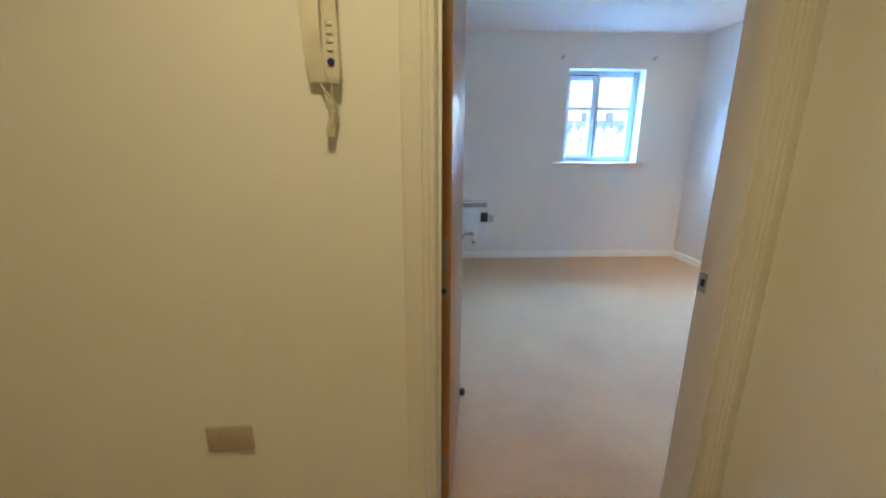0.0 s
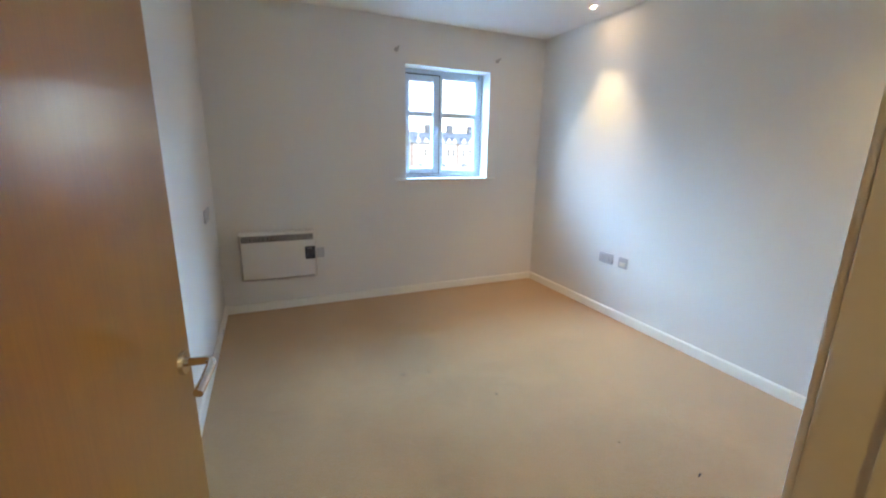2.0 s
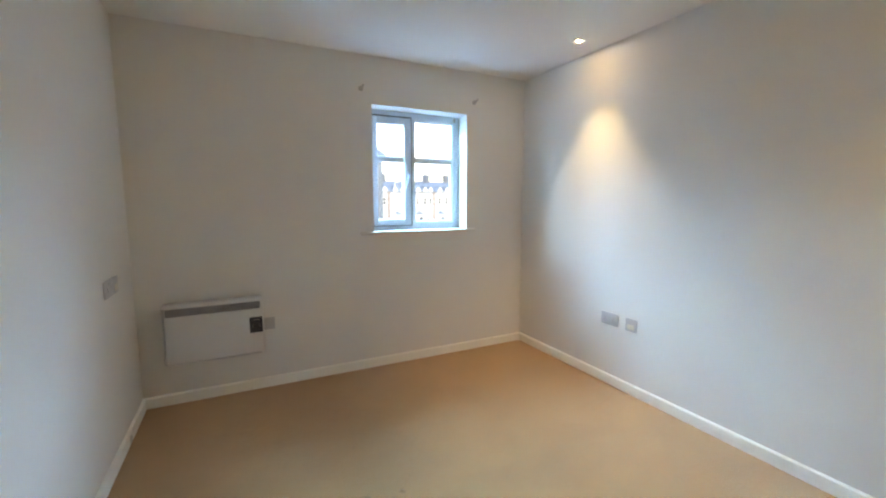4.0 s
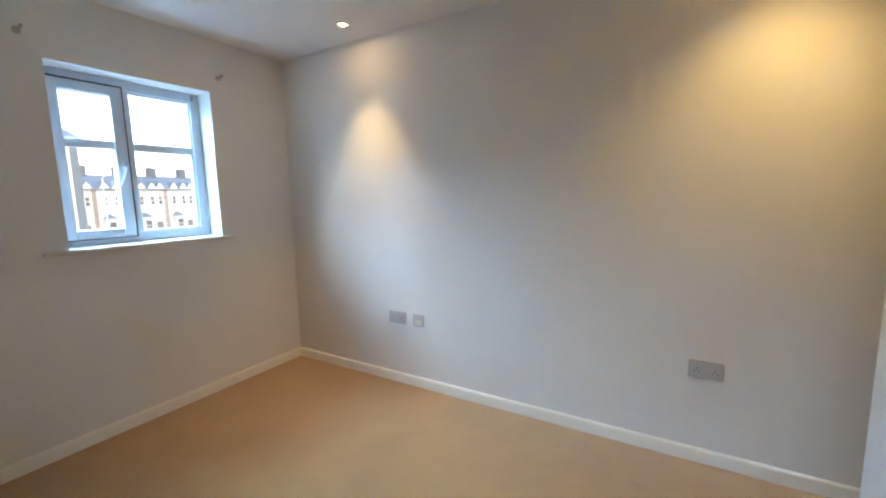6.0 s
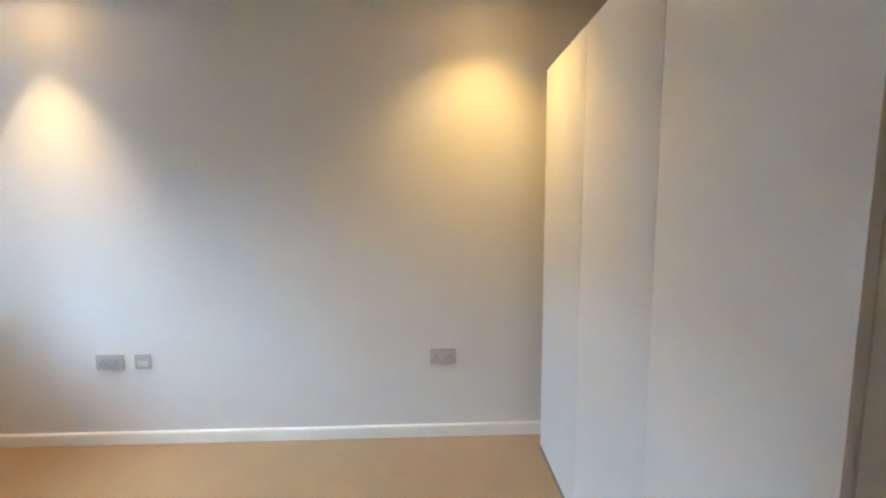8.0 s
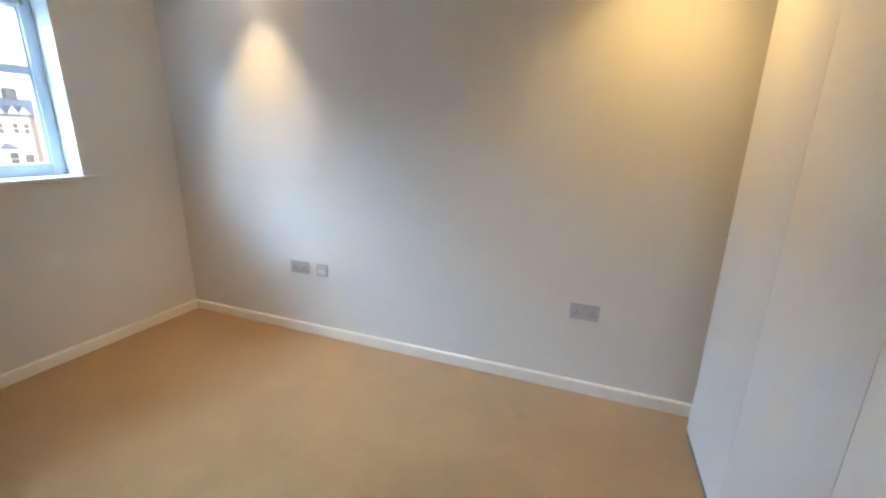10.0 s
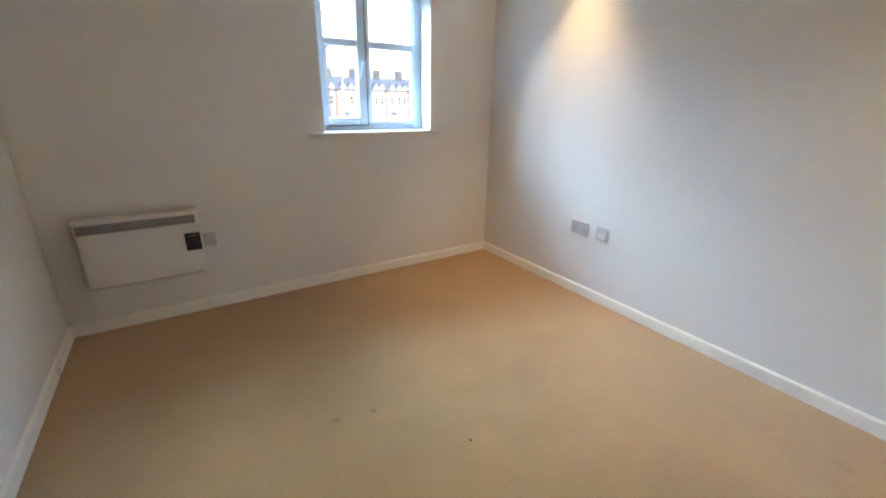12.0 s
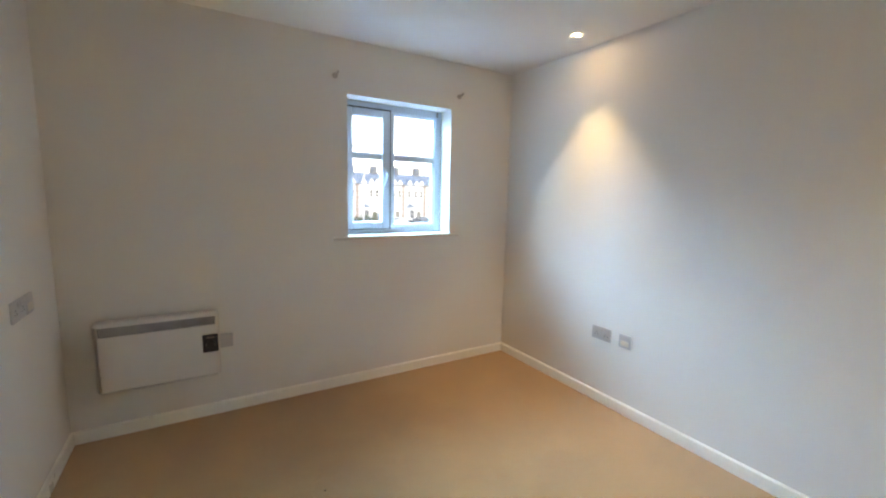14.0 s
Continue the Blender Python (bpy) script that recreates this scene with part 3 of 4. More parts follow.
def heater():
    h = thing("panel_heater", (0.258, YF, 0.285), "white wall-mounted electric panel heater with dark control", "heater")
    x0, x1, z1, d = -0.288, 0.288, 0.394, 0.105
    bm = bmesh.new()
    # case with a slot for the grille: front built round the opening
    gx0, gx1, gz0, gz1 = x0 + 0.015, x1 - 0.020, z1 - 0.078, z1 - 0.026
    holed(bm, "y", (x0, 0), (x1, z1), (gx0, gz0), (gx1, gz1), -d, -d + 0.03)
    rim = [e for e in bm.edges if all(min(abs(v.co.x - x0), abs(v.co.x - x1)) < 1e-5 and min(abs(v.co.z), abs(v.co.z - z1)) < 1e-5 for v in e.verts) and min(v.co.y for v in e.verts) < -d + 1e-5]
    bmesh.ops.bevel(bm, geom=rim, offset=0.020, segments=5, profile=0.5, affect="EDGES")
    part("front_panel", bm, ENAMEL, h)
    bm = bmesh.new()
    box(bm, (x0 + 0.004, -d + 0.031, 0.006), (x1 - 0.004, -0.022, z1 - 0.004), 0.008)
    part("case", bm, ENAMEL, h)
    for e in (x0 + 0.10, x1 - 0.12):
        bm = bmesh.new()
        box(bm, (e, -0.022, 0.06), (e + 0.03, 0, z1 - 0.06), 0.002)
        part("bracket", bm, STEEL, h)
    bm = bmesh.new()
    box(bm, (gx0, -d + 0.016, gz0), (gx1, -d + 0.0295, gz1))
    grille = part("grille", bm, BLACK, h, "dark slotted warm-air grille")
    bm = bmesh.new()
    n = 58
    for k in range(n):
        x = gx0 + (k + 0.5) * (gx1 - gx0) / n
        box(bm, (x - 0.0020, -d + 0.001, gz0), (x + 0.0020, -d + 0.017, gz1))
    slats = part("slats", bm, PLASTIC, grille)
    tagged(slats, "closely spaced grey slats", "", "", "stuff")
    bm = bmesh.new()
    box(bm, (x1 - 0.089, -d - 0.010, 0.155), (x1 - 0.009, -d + 0.001, 0.262), 0.006, 3)
    panel = part("control_panel", bm, BLACK, h, "black control panel")
    bm = bmesh.new()
    tube(bm, (x1 - 0.049, -d - 0.010, 0.203), (x1 - 0.049, -d - 0.022, 0.203), 0.024, 0.021, 32)
    part("dial", bm, BLACK, panel)
    bm = bmesh.new()
    box(bm, (x1 - 0.072, -d - 0.0112, 0.243), (x1 - 0.027, -d - 0.0095, 0.2465))
    part("marking", bm, SHADE, panel)


heater()


def curtain_bracket(x):
    c = thing("curtain_bracket", (x, YF, 2.145), "grey curtain pole bracket stub on the wall", "bracket", "curtain brackets")
    bm = bmesh.new()
    tube(bm, (0, 0, 0), (0, -0.006, 0), 0.018, 0.017, 24)
    part("rosette", bm, STEEL, c)
    bm = bmesh.new()
    sweep(bm, [(0, -0.005, 0), (0.002, -0.022, 0.003), (0.006, -0.036, 0.010), (0.010, -0.044, 0.020)], 0.007, 12)
    part("stub", bm, STEEL, c)


curtain_bracket(1.283)
curtain_bracket(2.255)


def downlight(place, glow, label):
    d = thing("downlight", (*place, H), label, "downlight", "recessed downlights")
    bm = bmesh.new()
    n = 40
    ring = [(0.0100, -0.0005), (0.030, -0.002), (0.032, -0.004), (0.040, -0.005), (0.044, -0.002), (0.044, 0.0)]
    rows = [[bm.verts.new((r * math.cos(t), r * math.sin(t), z)) for r, z in ring] for t in (2 * math.pi * k / n for k in range(n))]
    for k in range(n):
        for j in range(len(ring) - 1):
            bm.faces.new((rows[k][j], rows[(k + 1) % n][j], rows[(k + 1) % n][j + 1], rows[k][j + 1]))
    part("bezel", bm, TRIMWHITE, d, "white metal bezel")
    bm = bmesh.new()
    tube(bm, (0, 0, -0.0025), (0, 0, -0.0005), 0.0105, n=32)
    part("lamp", bm, glow, d, "lit lamp face")


downlight(LAMP_COOL, GLOW_COOL, "recessed white downlight, lit neutral white")
downlight(LAMP_WARM, GLOW_WARM, "recessed white downlight, lit warm yellow")
downlight(LAMP_HALL, GLOW_HALL, "recessed white hall downlight, lit warm yellow")


# ---------------------------------------------------------------- wardrobe
def wardrobe():
    x0, wd, hh, dep, y = 1.086, 0.5105, 1.980, 0.58, 1.392
    w = thing("wardrobe", (x0, y, 0), "tall white three-door wardrobe with plain handleless doors", "wardrobe")
    total = 3 * wd
    for x in (0.0, total - 0.018):
        bm = bmesh.new()
        box(bm, (x, -dep, 0), (x + 0.018, -0.022, hh), 0.001)
        part("side_panel", bm, MELAMINE, w)
    bm = bmesh.new()
    box(bm, (0.018, -dep, hh - 0.018), (total - 0.018, -0.022, hh), 0.001)
    part("top_panel", bm, MELAMINE, w)
    bm = bmesh.new()
    box(bm, (0.018, -dep, 0.05), (total - 0.018, -0.030, 0.068), 0.001)
    part("bottom_panel", bm, MELAMINE, w)
    bm = bmesh.new()
    box(bm, (0.018, -dep, 0.068), (total - 0.018, -dep + 0.006, hh - 0.018))
    part("back_panel", bm, MELAMINE, w)
    # dark grey strip below the doors, almost flush with their fronts
    bm = bmesh.new()
    box(bm, (0.002, -0.030, 0), (total - 0.002, -0.0015, 0.0285))
    part("foot_strip", bm, DARKGREY, w, "dark grey strip under the doors")
    for k in range(3):
        bm = bmesh.new()
        box(bm, (k * wd + 0.0011, -0.020, 0.030), ((k + 1) * wd - 0.0011, 0, hh - 0.001), 0.0012)
        part("door", bm, MELAMINE, w)


wardrobe()


# ---------------------------------------------------------------- door entry handset in the hall
def intercom():
    i = thing("entry_handset", (-0.379, YH, 1.421), "cream plastic door entry handset with coiled cord", "intercom")
    bm = bmesh.new()
    # wall base: tapers to its lower edge
    prof = [(-0.050, 0.205), (-0.047, 0.10), (-0.043, 0.04), (-0.038, 0.0), (0.022, 0.0), (0.024, 0.04), (0.026, 0.12), (0.026, 0.205)]
    back = [bm.verts.new((x, 0, z)) for x, z in prof]
    front = [bm.verts.new((x * 0.92, -0.021, z + (0.004 if z < 0.1 else -0.004))) for x, z in prof]
    for k in range(len(prof)):
        j = (k + 1) % len(prof)
        bm.faces.new((back[k], back[j], front[j], front[k]))
    bm.faces.new(front), bm.faces.new(back[::-1])
    bmesh.ops.bevel(bm, geom=bm.edges[:], offset=0.003, segments=2, profile=0.5, affect="EDGES")
    part("base", bm, CREAM, i)
    bm = bmesh.new()
    # handset: a slim bowed bar with fuller ends
    sections = [(-0.003, 0.0135, 0.020, 0.036), (0.015, 0.0160, 0.020, 0.040), (0.060, 0.0180, 0.024, 0.042), (0.110, 0.0170, 0.028, 0.042), (0.150, 0.0160, 0.028, 0.042), (0.195, 0.0175, 0.021, 0.042), (0.212, 0.0145, 0.020, 0.036)]
    rings = []
    for z, hw, ya, yb in sections:
        rings.append([bm.verts.new((0.020 + hw * a, -(ya if b < 0 else yb), z + 0.002)) for a, b in ((-1, -1), (1, -1), (1, 1), (-1, 1))])
    for r, s in zip(rings, rings[1:]):
        for k in range(4):
            bm.faces.new((r[k], r[(k + 1) % 4], s[(k + 1) % 4], s[k]))
    bm.faces.new(rings[0][::-1]), bm.faces.new(rings[-1])
    bmesh.ops.bevel(bm, geom=bm.edges[:], offset=0.005, segments=2, profile=0.5, affect="EDGES")
    hs = part("handset", bm, CREAM, i)
    for k in range(4):
        z = 0.068 + 0.0165 * k
        bm = bmesh.new()
        box(bm, (0.0130, -0.0436, z - 0.0050), (0.0270, -0.0400, z + 0.0050), 0.0010)
        recess = part("key_recess", bm, SHADE, hs, "dark key recess")
        bm = bmesh.new()
        box(bm, (0.0148, -0.0452, z - 0.0046), (0.0268, -0.0410, z + 0.0032), 0.0012)
        part("key", bm, CREAM, recess, "small cream push key")
    # grey bar laid where the gap behind the handset falls into shade
    bm = bmesh.new()
    sweep(bm, [(0.003, -0.0205, 0.046), (-0.001, -0.0215, 0.075), (-0.002, -0.0215, 0.120), (-0.002, -0.0215, 0.160), (0.000, -0.0205, 0.204)], 0.0028, 8)
    part("handset_shadow", bm, SHADE, i, "shadow line beside the handset, made as a grey strip")
    bm = bmesh.new()
    tube(bm, (0.020, -0.039, 0.043), (0.020, -0.0445, 0.043), 0.0085, 0.0075, 24)
    part("call_button", bm, BLUE, hs, "round dark blue button")
    bm = bmesh.new()
    # coiled cord: two straight tails and a hanging coil
    line, turns, per = [], 15, 14
    for k in range(turns * per + 1):
        t = k / (turns * per)
        ang = 2 * math.pi * k / per
        cx, cz = 0.010 + 0.006 * math.sin(5 * t), -0.030 - 0.080 * t
        line.append((cx + 0.0085 * math.cos(ang), -0.020 + 0.0085 * math.sin(ang), cz))
    sweep(bm, line, 0.0021, 7)
    part("coiled_cord", bm, CREAM, i, "cream coiled cord")
    for a in ((0.018, -0.034, 0.002), (-0.012, -0.012, 0.003)):
        bm = bmesh.new()
        sweep(bm, [a, ((a[0] + 0.012) / 2, -0.026, -0.014), (0.012, -0.020, -0.032)], 0.0026, 8)
        part("cord_tail", bm, CREAM, i)


intercom()


# ---------------------------------------------------------------- bits on the carpet
def lint(x, y, size, turn, label, long=1.0):
    bm = bmesh.new()
    bmesh.ops.create_icosphere(bm, subdivisions=2, radius=size)
    for v in bm.verts:
        v.co = Vector((v.co.x * long, v.co.y, v.co.z * 0.45 + size * 0.3)) * (1 + 0.3 * noise.noise(v.co * 300))
    me = finish(bm, "carpet_lint", LINT)
    ob = new("carpet_lint", me)
    ob.matrix_basis = pose(x, y, 0.001, 0, 0, turn)
    tagged(ob, label, "lint", "bits on the carpet")


lint(1.304, 3.007, 0.0065, 0, "small dark crumb lying on the beige carpet")
lint(0.922, 3.794, 0.005, 0, "tiny dark speck lying on the beige carpet")
lint(1.641, 2.449, 0.005, 0, "tiny dark speck lying on the beige carpet")
lint(1.805, 2.170, 0.004, 20, "thin dark thread lying on the beige carpet", 4.5)


# ---------------------------------------------------------------- outside
bm = bmesh.new()
box(bm, (HX0 - 0.1, HY0 - 0.1, GROUND), (XR + 0.1, YF + 0.28, -0.2))
structure("wall_storey_below", bm, STONE, "plain rendered storey under the flat")
bm = bmesh.new()
bmesh.ops.create_grid(bm, x_segments=1, y_segments=1, size=2500, matrix=Matrix.Translation((0, 0, GROUND)))
structure("ground", bm, ASPHALT, "grey asphalt car park and street")
bm = bmesh.new()
box(bm, (-60, 72.4, GROUND), (140, 74.9, GROUND + 0.12), 0.03)
structure("pavement", bm, PAVING, "pale paved footway along the terrace")


def sash_window(parent, x, y, z, w, h):
    bm = bmesh.new()
    t = 0.09
    for a, b in (((x - w / 2, z), (x - w / 2 + t, z + h)), ((x + w / 2 - t, z), (x + w / 2, z + h)), ((x - w / 2 + t, z), (x + w / 2 - t, z + t)), ((x - w / 2 + t, z + h - t), (x + w / 2 - t, z + h)), ((x - w / 2 + t, z + h / 2 - 0.04), (x + w / 2 - t, z + h / 2 + 0.04))):
        box(bm, (a[0], y - 0.05, a[1]), (b[0], y + 0.03, b[1]))
    win = part("window", bm, TRIMWHITE, parent)
    bm = bmesh.new()
    box(bm, (x - w / 2 + t, y - 0.02, z + t), (x + w / 2 - t, y + 0.01, z + h - t))
    part("pane", bm, DARKGLASS, win)
    bm = bmesh.new()
    box(bm, (x - w / 2 - 0.1, y - 0.16, z - 0.12), (x + w / 2 + 0.1, y + 0.02, z))
    part("sill", bm, TRIMWHITE, win)


def terraced_house(x):
    """One house of the terrace; its front faces the flat. Width 4.7 m, eaves 7.6 m above the street."""
    h = thing("terraced_house", (x, 75.0, GROUND), "pale rendered terraced house with slate roof and gablets", "house", "terrace across the street")
    w, e, dep, rise = 4.7, 7.6, 8.0, 2.1
    bm = bmesh.new()
    box(bm, (0, 0, 0), (w, dep, e))
    part("wall", bm, RENDERED, h)
    bm = bmesh.new()
    prof = [(-0.35, e - 0.1), (dep / 2, e + rise), (dep + 0.35, e - 0.1), (dep + 0.35, e - 0.25), (dep / 2, e + rise - 0.2), (-0.35, e - 0.25)]
    rows = [[bm.verts.new((xx, p, z)) for p, z in prof] for xx in (0, w)]
    for k in range(6):
        bm.faces.new((rows[0][k], rows[0][(k + 1) % 6], rows[1][(k + 1) % 6], rows[1][k]))
    for r in rows:
        bm.faces.new((r[0], r[1], r[4], r[5])), bm.faces.new((r[1], r[2], r[3], r[4]))
    part("roof", bm, SLATE, h)
    for gx in (1.25, 2.75, 3.9):
        bm = bmesh.new()
        tri = [(gx - 0.62, e - 0.1), (gx + 0.62, e - 0.1), (gx, e + 0.85)]
        f = [bm.verts.new((a, -0.30, b)) for a, b in tri]
        bk = [bm.verts.new((a, 2.3, b)) for a, b in tri]
        bm.faces.new(f), bm.faces.new(bk[::-1])
        for k in range(3):
            bm.faces.new((f[k], f[(k + 1) % 3], bk[(k + 1) % 3], bk[k]))
        gable = part("gablet", bm, TRIMWHITE, h, "white bargeboarded gablet")
        for s in (-1, 1):
            bm = bmesh.new()
            pts = [(gx + s * 0.72, e - 0.16), (gx, e + 0.98), (gx, e + 0.87), (gx + s * 0.63, e - 0.10)]
            f = [bm.verts.new((a, -0.30, b)) for a, b in pts]
            bk = [bm.verts.new((a, 2.4, b)) for a, b in pts]
            bm.faces.new(f), bm.faces.new(bk[::-1])
            for k in range(4):
                bm.faces.new((f[k], f[(k + 1) % 4], bk[(k + 1) % 4], bk[k]))
            part("gablet_slope", bm, SLATE, gable)
    bm = bmesh.new()
    box(bm, (-0.62, dep / 2 - 0.6, e + rise - 0.8), (0.62, dep / 2 + 0.6, e + rise + 1.25), 0.03)
    box(bm, (-0.70, dep / 2 - 0.67, e + rise + 1.05), (0.70, dep / 2 + 0.67, e + rise + 1.25), 0.03)
    stack = part("chimney", bm, CHIMNEY, h, "blue-grey brick chimney stack")
    for k in range(4):
        bm = bmesh.new()
        xx = -0.45 + 0.3 * k
        tube(bm, (xx, dep / 2, e + rise + 1.25), (xx, dep / 2, e + rise + 1.5), 0.12, 0.10, 12)
        part("chimney_pot", bm, CHIMNEY, stack)
    bm = bmesh.new()
    for k in range(13):
        ww = 0.22 if k % 2 else 0.30
        box(bm, (-ww, -0.05, 0.58 * k), (ww, 0.03, 0.58 * k + 0.56))
    part("brick_pier", bm, BRICK, h, "red brick quoined pier")
    for gx in (1.25, 2.75, 3.9):
        sash_window(h, gx, 0, 4.9, 0.72, 1.5)
    # ground-floor bay
    bm = bmesh.new()
    pts = [(0.65, 0.0), (1.0, -0.75), (2.2, -0.75), (2.55, 0.0)]
    lo, hi = [bm.verts.new((a, b, 0)) for a, b in pts], [bm.verts.new((a, b, 3.1)) for a, b in pts]
    for k in range(4):
        bm.faces.new((lo[k], lo[(k + 1) % 4], hi[(k + 1) % 4], hi[k]))
    bm.faces.new(hi), bm.faces.new(lo[::-1])
    part("bay", bm, RENDERED, h)
    sash_window(h, 1.6, -0.75, 0.9, 1.05, 1.75)
    bm = bmesh.new()
    a, b = [bm.verts.new((p[0] * 1.0, p[1] - 0.12, 3.1)) for p in pts], [bm.verts.new((1.3 + 0.3 * k, 0.0, 3.75)) for k in range(2)]
    bm.faces.new((a[0], a[1], b[0])), bm.faces.new((a[1], a[2], b[1], b[0])), bm.faces.new((a[2], a[3], b[1]))
    part("bay_roof", bm, SLATE, h)
    bm = bmesh.new()
    box(bm, (3.0, -0.04, 0.15), (3.95, 0.04, 2.3))
    front = part("front_door", bm, DARKGREY, h, "dark grey front door")
    bm = bmesh.new()
    box(bm, (2.88, -0.10, 2.3), (4.07, 0.04, 2.45))
    box(bm, (2.88, -0.08, 0.0), (3.0, 0.04, 2.3))
    box(bm, (3.95, -0.08, 0.0), (4.07, 0.04, 2.3))
    part("door_surround", bm, TRIMWHITE, front)
    return h


first = terraced_house(2.0)
for k in range(1, 13):
    copy_thing(first, pose(2.0 + 4.7 * k, 75.0, GROUND))


def neighbour():
    """The gabled wing of the next block, seen aslant through the opening casement."""
    n = thing("neighbouring_block", (12.95, 40.0, GROUND), "grey rendered hipped-roof block with white windows", "building")
    bm = bmesh.new()
    w, e, dep = 8.0, 10.1, 10.0
    box(bm, (-w, 0, 0), (0, dep, e))
    part("wall", bm, STONE, n)
    bm = bmesh.new()
    eaves = [bm.verts.new(p) for p in ((-w - 0.3, -0.3, e), (0.3, -0.3, e), (0.3, dep + 0.3, e), (-w - 0.3, dep + 0.3, e))]
    under = [bm.verts.new(v.co - Vector((0, 0, 0.18))) for v in eaves]
    ridge = [bm.verts.new((-w / 2, w / 2, e + 4.2)), bm.verts.new((-w / 2, dep - w / 2, e + 4.2))]
    bm.faces.new((eaves[0], eaves[1], ridge[0])), bm.faces.new((eaves[1], eaves[2], ridge[1], ridge[0]))
    bm.faces.new((eaves[2], eaves[3], ridge[1])), bm.faces.new((eaves[3], eaves[0], ridge[0], ridge[1]))
    bm.faces.new(under)
    for k in range(4):
        bm.faces.new((eaves[k], eaves[(k + 1) % 4], under[(k + 1) % 4], under[k]))
    part("roof", bm, SLATE, n, "hipped slate roof")
    for x, z in ((-1.7, 3.85), (-1.55, 7.75), (-1.7, 0.9), (-5.6, 3.85), (-5.6, 0.9), (-5.6, 7.75)):
        sash_window(n, x, -0.01, z, 0.85, 1.5)
    bm = bmesh.new()
    tube(bm, (-0.62, -0.10, 0), (-0.62, -0.10, e - 0.1), 0.075, n=12)
    part("drainpipe", bm, TRIMWHITE, n, "white drainpipe")


neighbour()


def car(x, y, turn, paint, label):
    c = thing("parked_car", (x, y, GROUND), label, "car", "parked cars", turn)
    bm = bmesh.new()
    side = [(-2.05, 0.35), (-2.1, 0.75), (-1.25, 0.92), (-0.55, 1.42), (0.85, 1.45), (1.6, 0.98), (2.05, 0.9), (2.1, 0.4)]
    rows = [[bm.verts.new((p, s * (0.86 if z < 1.1 else 0.66), z)) for p, z in side] for s in (-1, 1)]
    for k in range(8):
        bm.faces.new((rows[0][k], rows[0][(k + 1) % 8], rows[1][(k + 1) % 8], rows[1][k]))
    bm.faces.new(rows[0]), bm.faces.new(rows[1][::-1])
    bmesh.ops.bevel(bm, geom=bm.edges[:], offset=0.06, segments=2, profile=0.5, affect="EDGES")
    part("body", bm, paint, c)
    for s in (-1, 1):
        bm = bmesh.new()
        q = [(-0.98, 0.98), (-0.48, 1.34), (0.80, 1.36), (1.28, 1.0)]
        f = [bm.verts.new((p, s * (0.835 - (z - 0.98) * 0.36), z)) for p, z in q]
        bk = [bm.verts.new((p, s * (0.80 - (z - 0.98) * 0.36), z)) for p, z in q]
        bm.faces.new(f), bm.faces.new(bk[::-1])
        for k in range(4):
            bm.faces.new((f[k], f[(k + 1) % 4], bk[(k + 1) % 4], bk[k]))
        part("side_window", bm, DARKGLASS, c)
        for wx in (-1.3, 1.3):
            bm = bmesh.new()
            tube(bm, (wx, s * 0.68, 0.32), (wx, s * 0.88, 0.32), 0.32, n=20)
            wheel = part("wheel", bm, TYRE, c)
            bm = bmesh.new()
            tube(bm, (wx, s * 0.86, 0.32), (wx, s * 0.89, 0.32), 0.2, n=16)
            part("rim", bm, STEEL, wheel)
    for xx, yy in ((-1.15, 0), (1.3, 0)):
        bm = bmesh.new()
        a, b = (((-1.22, 0.97), (-0.62, 1.38)) if xx < 0 else ((0.94, 1.40), (1.5, 1.06)))
        f = [bm.verts.new((a[0], -0.66, a[1])), bm.verts.new((a[0], 0.66, a[1])), bm.verts.new((b[0], 0.60, b[1])), bm.verts.new((b[0], -0.60, b[1]))]
        up = [bm.verts.new(v.co + Vector((0, 0, 0.03))) for v in f]
        bm.faces.new(f[::-1]), bm.faces.new(up)
        for k in range(4):
            bm.faces.new((f[k], f[(k + 1) % 4], up[(k + 1) % 4], up[k]))
        part("windscreen", bm, DARKGLASS, c)
    return c


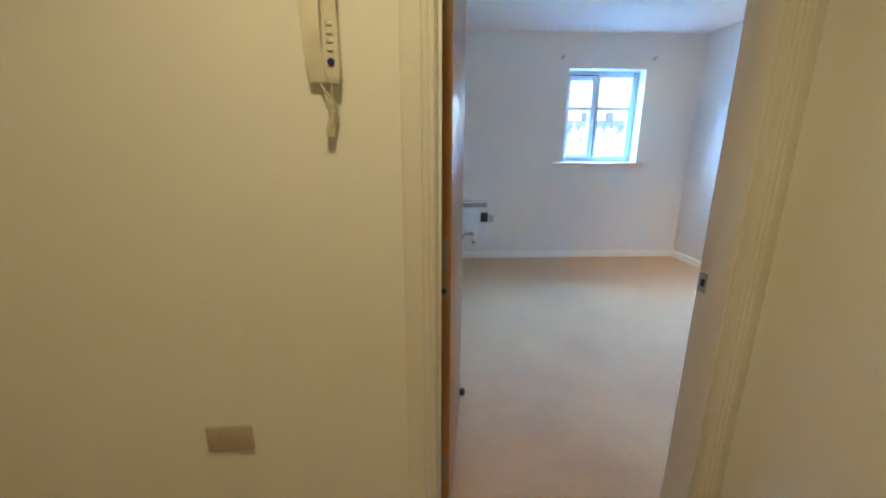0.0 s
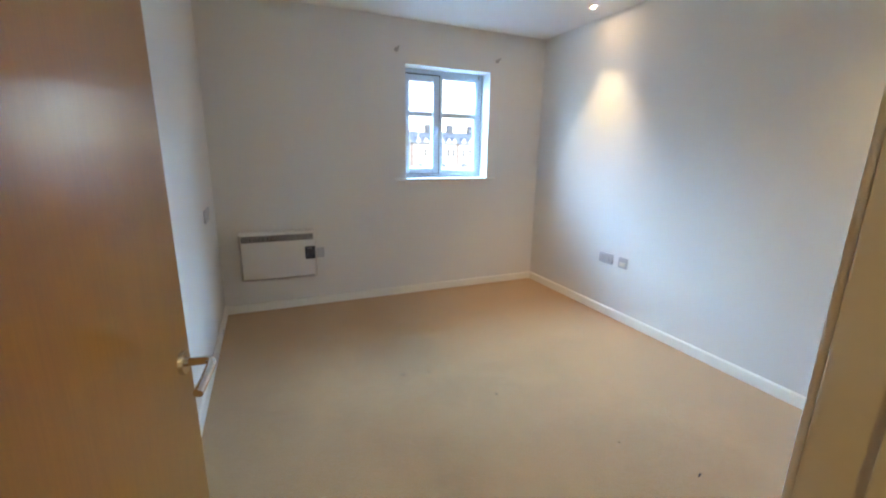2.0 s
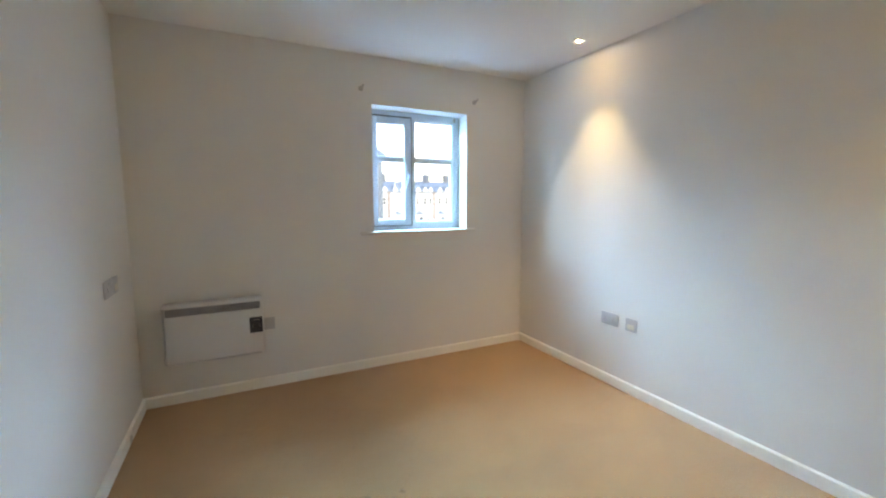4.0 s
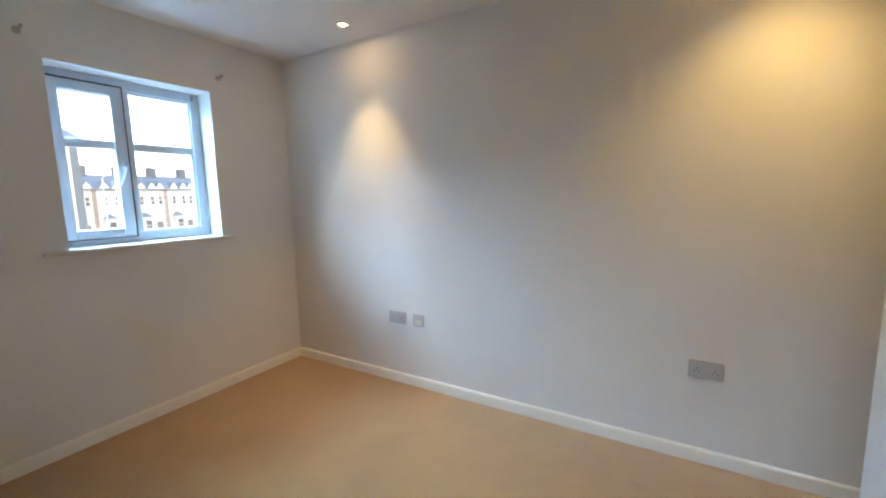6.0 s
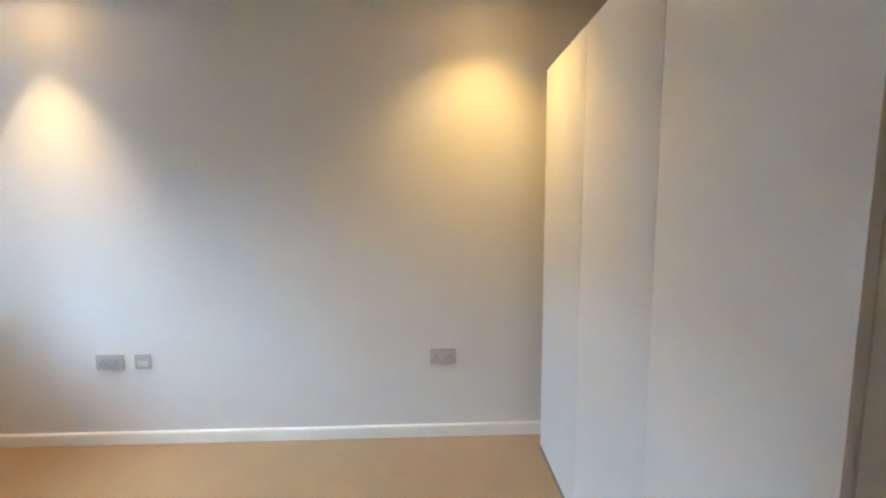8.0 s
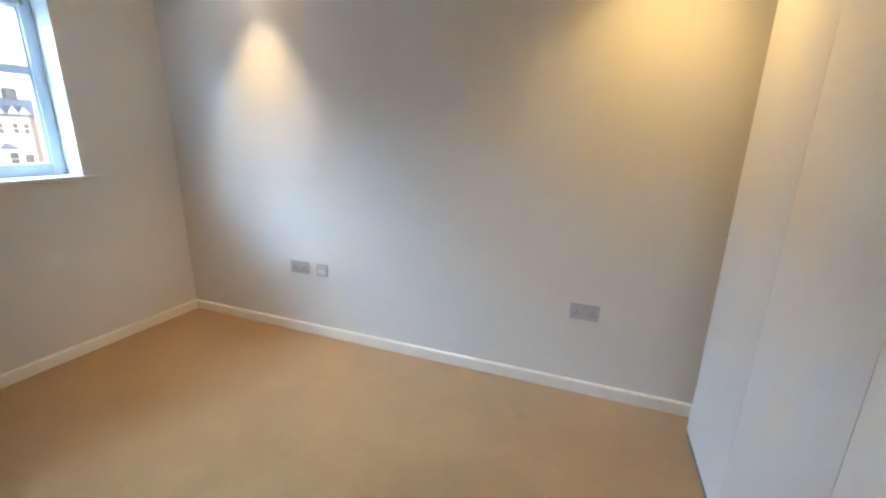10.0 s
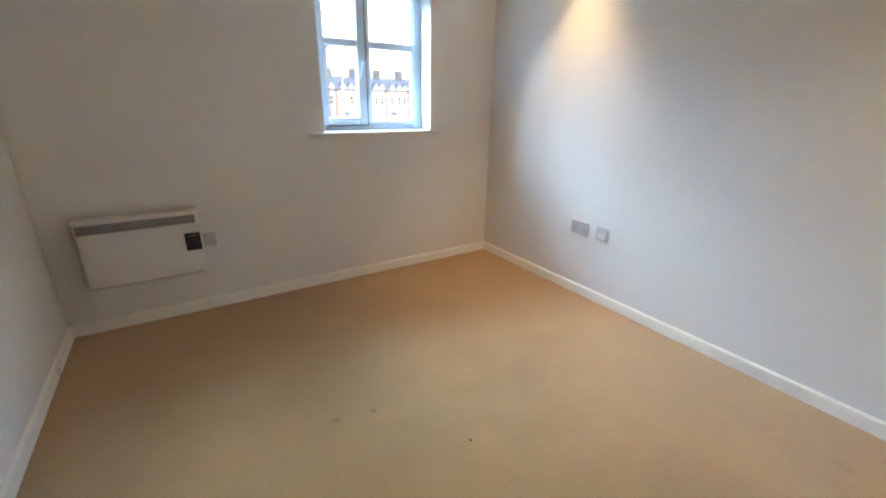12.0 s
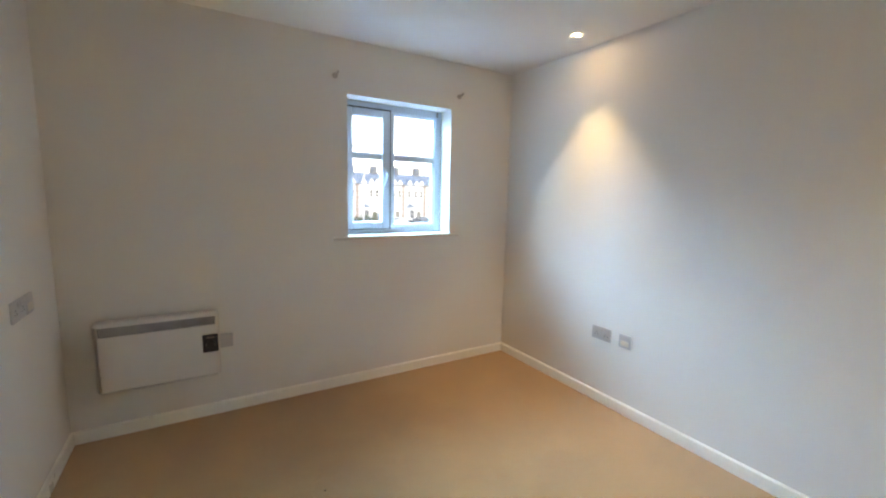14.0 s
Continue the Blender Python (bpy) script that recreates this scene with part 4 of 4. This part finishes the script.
lead = car(20.5, 70.6, 0, CARPAINT, "dark blue-grey parked family car in the street")
for x, y, turn in ((25.6, 70.5, 180), (36.4, 70.6, 0), (41.5, 70.5, 180), (34.3, 65.5, 80), (47.0, 70.6, 0)):
    copy_thing(lead, pose(x, y, GROUND, 0, 0, turn))
lead = car(31.2, 70.7, 0, CARWHITE, "white parked family car in the street")
copy_thing(lead, pose(39.2, 64.0, GROUND, 0, 0, 75))


def shrub(x, y, size):
    s = thing("shrub", (x, y, GROUND), "rounded green garden shrub in front of the houses", "shrub", "street shrubs")
    rng = random.Random(int(x * 10))
    bm = bmesh.new()
    for k in range(5):
        t = 2 * math.pi * k / 5
        sweep(bm, [(0, 0, 0), (0.2 * size * math.cos(t), 0.2 * size * math.sin(t), 0.5 * size), (0.55 * size * math.cos(t), 0.55 * size * math.sin(t), 1.3 * size)], 0.05 * size, 6)
    part("trunk", bm, BARK, s)
    bm = bmesh.new()
    for k in range(420):
        d = Vector((rng.gauss(0, 1), rng.gauss(0, 1), rng.gauss(0, 0.9))).normalized() * size * rng.uniform(0.55, 1.0) * (1 + 0.2 * rng.random())
        p = d + Vector((0, 0, 1.05 * size))
        r = size * rng.uniform(0.07, 0.15)
        u = Vector((rng.gauss(0, 1), rng.gauss(0, 1), rng.gauss(0, 1))).normalized()
        v = u.orthogonal().normalized()
        bm.faces.new([bm.verts.new(p + q) for q in (u * r, v * r * 0.6, -u * r, -v * r * 0.6)])
    part("crown", bm, LEAF, s)


for x, y, size in ((24.2, 66.5, 1.1), (26.0, 66.0, 1.2), (22.6, 66.6, 0.9), (20.6, 66.2, 1.1), (43.6, 66.0, 1.0)):
    shrub(x, y, size)


def street_lamp(x, y):
    s = thing("street_lamp", (x, y, GROUND), "pale grey street lamp column by the kerb", "street lamp")
    bm = bmesh.new()
    tube(bm, (0, 0, 0), (0, 0, 1.2), 0.11, n=14)
    tube(bm, (0, 0, 1.2), (0, 0, 8.3), 0.08, 0.06, 14)
    part("column", bm, TRIMWHITE, s)
    bm = bmesh.new()
    sweep(bm, [(0, 0, 8.3), (0.1, -0.2, 8.45), (0.1, -0.9, 8.55)], 0.045, 10)
    part("bracket_arm", bm, TRIMWHITE, s)
    bm = bmesh.new()
    box(bm, (0.0, -1.5, 8.46), (0.22, -0.85, 8.60), 0.04)
    part("lantern", bm, SHADE, s)


street_lamp(21.35, 60.0)
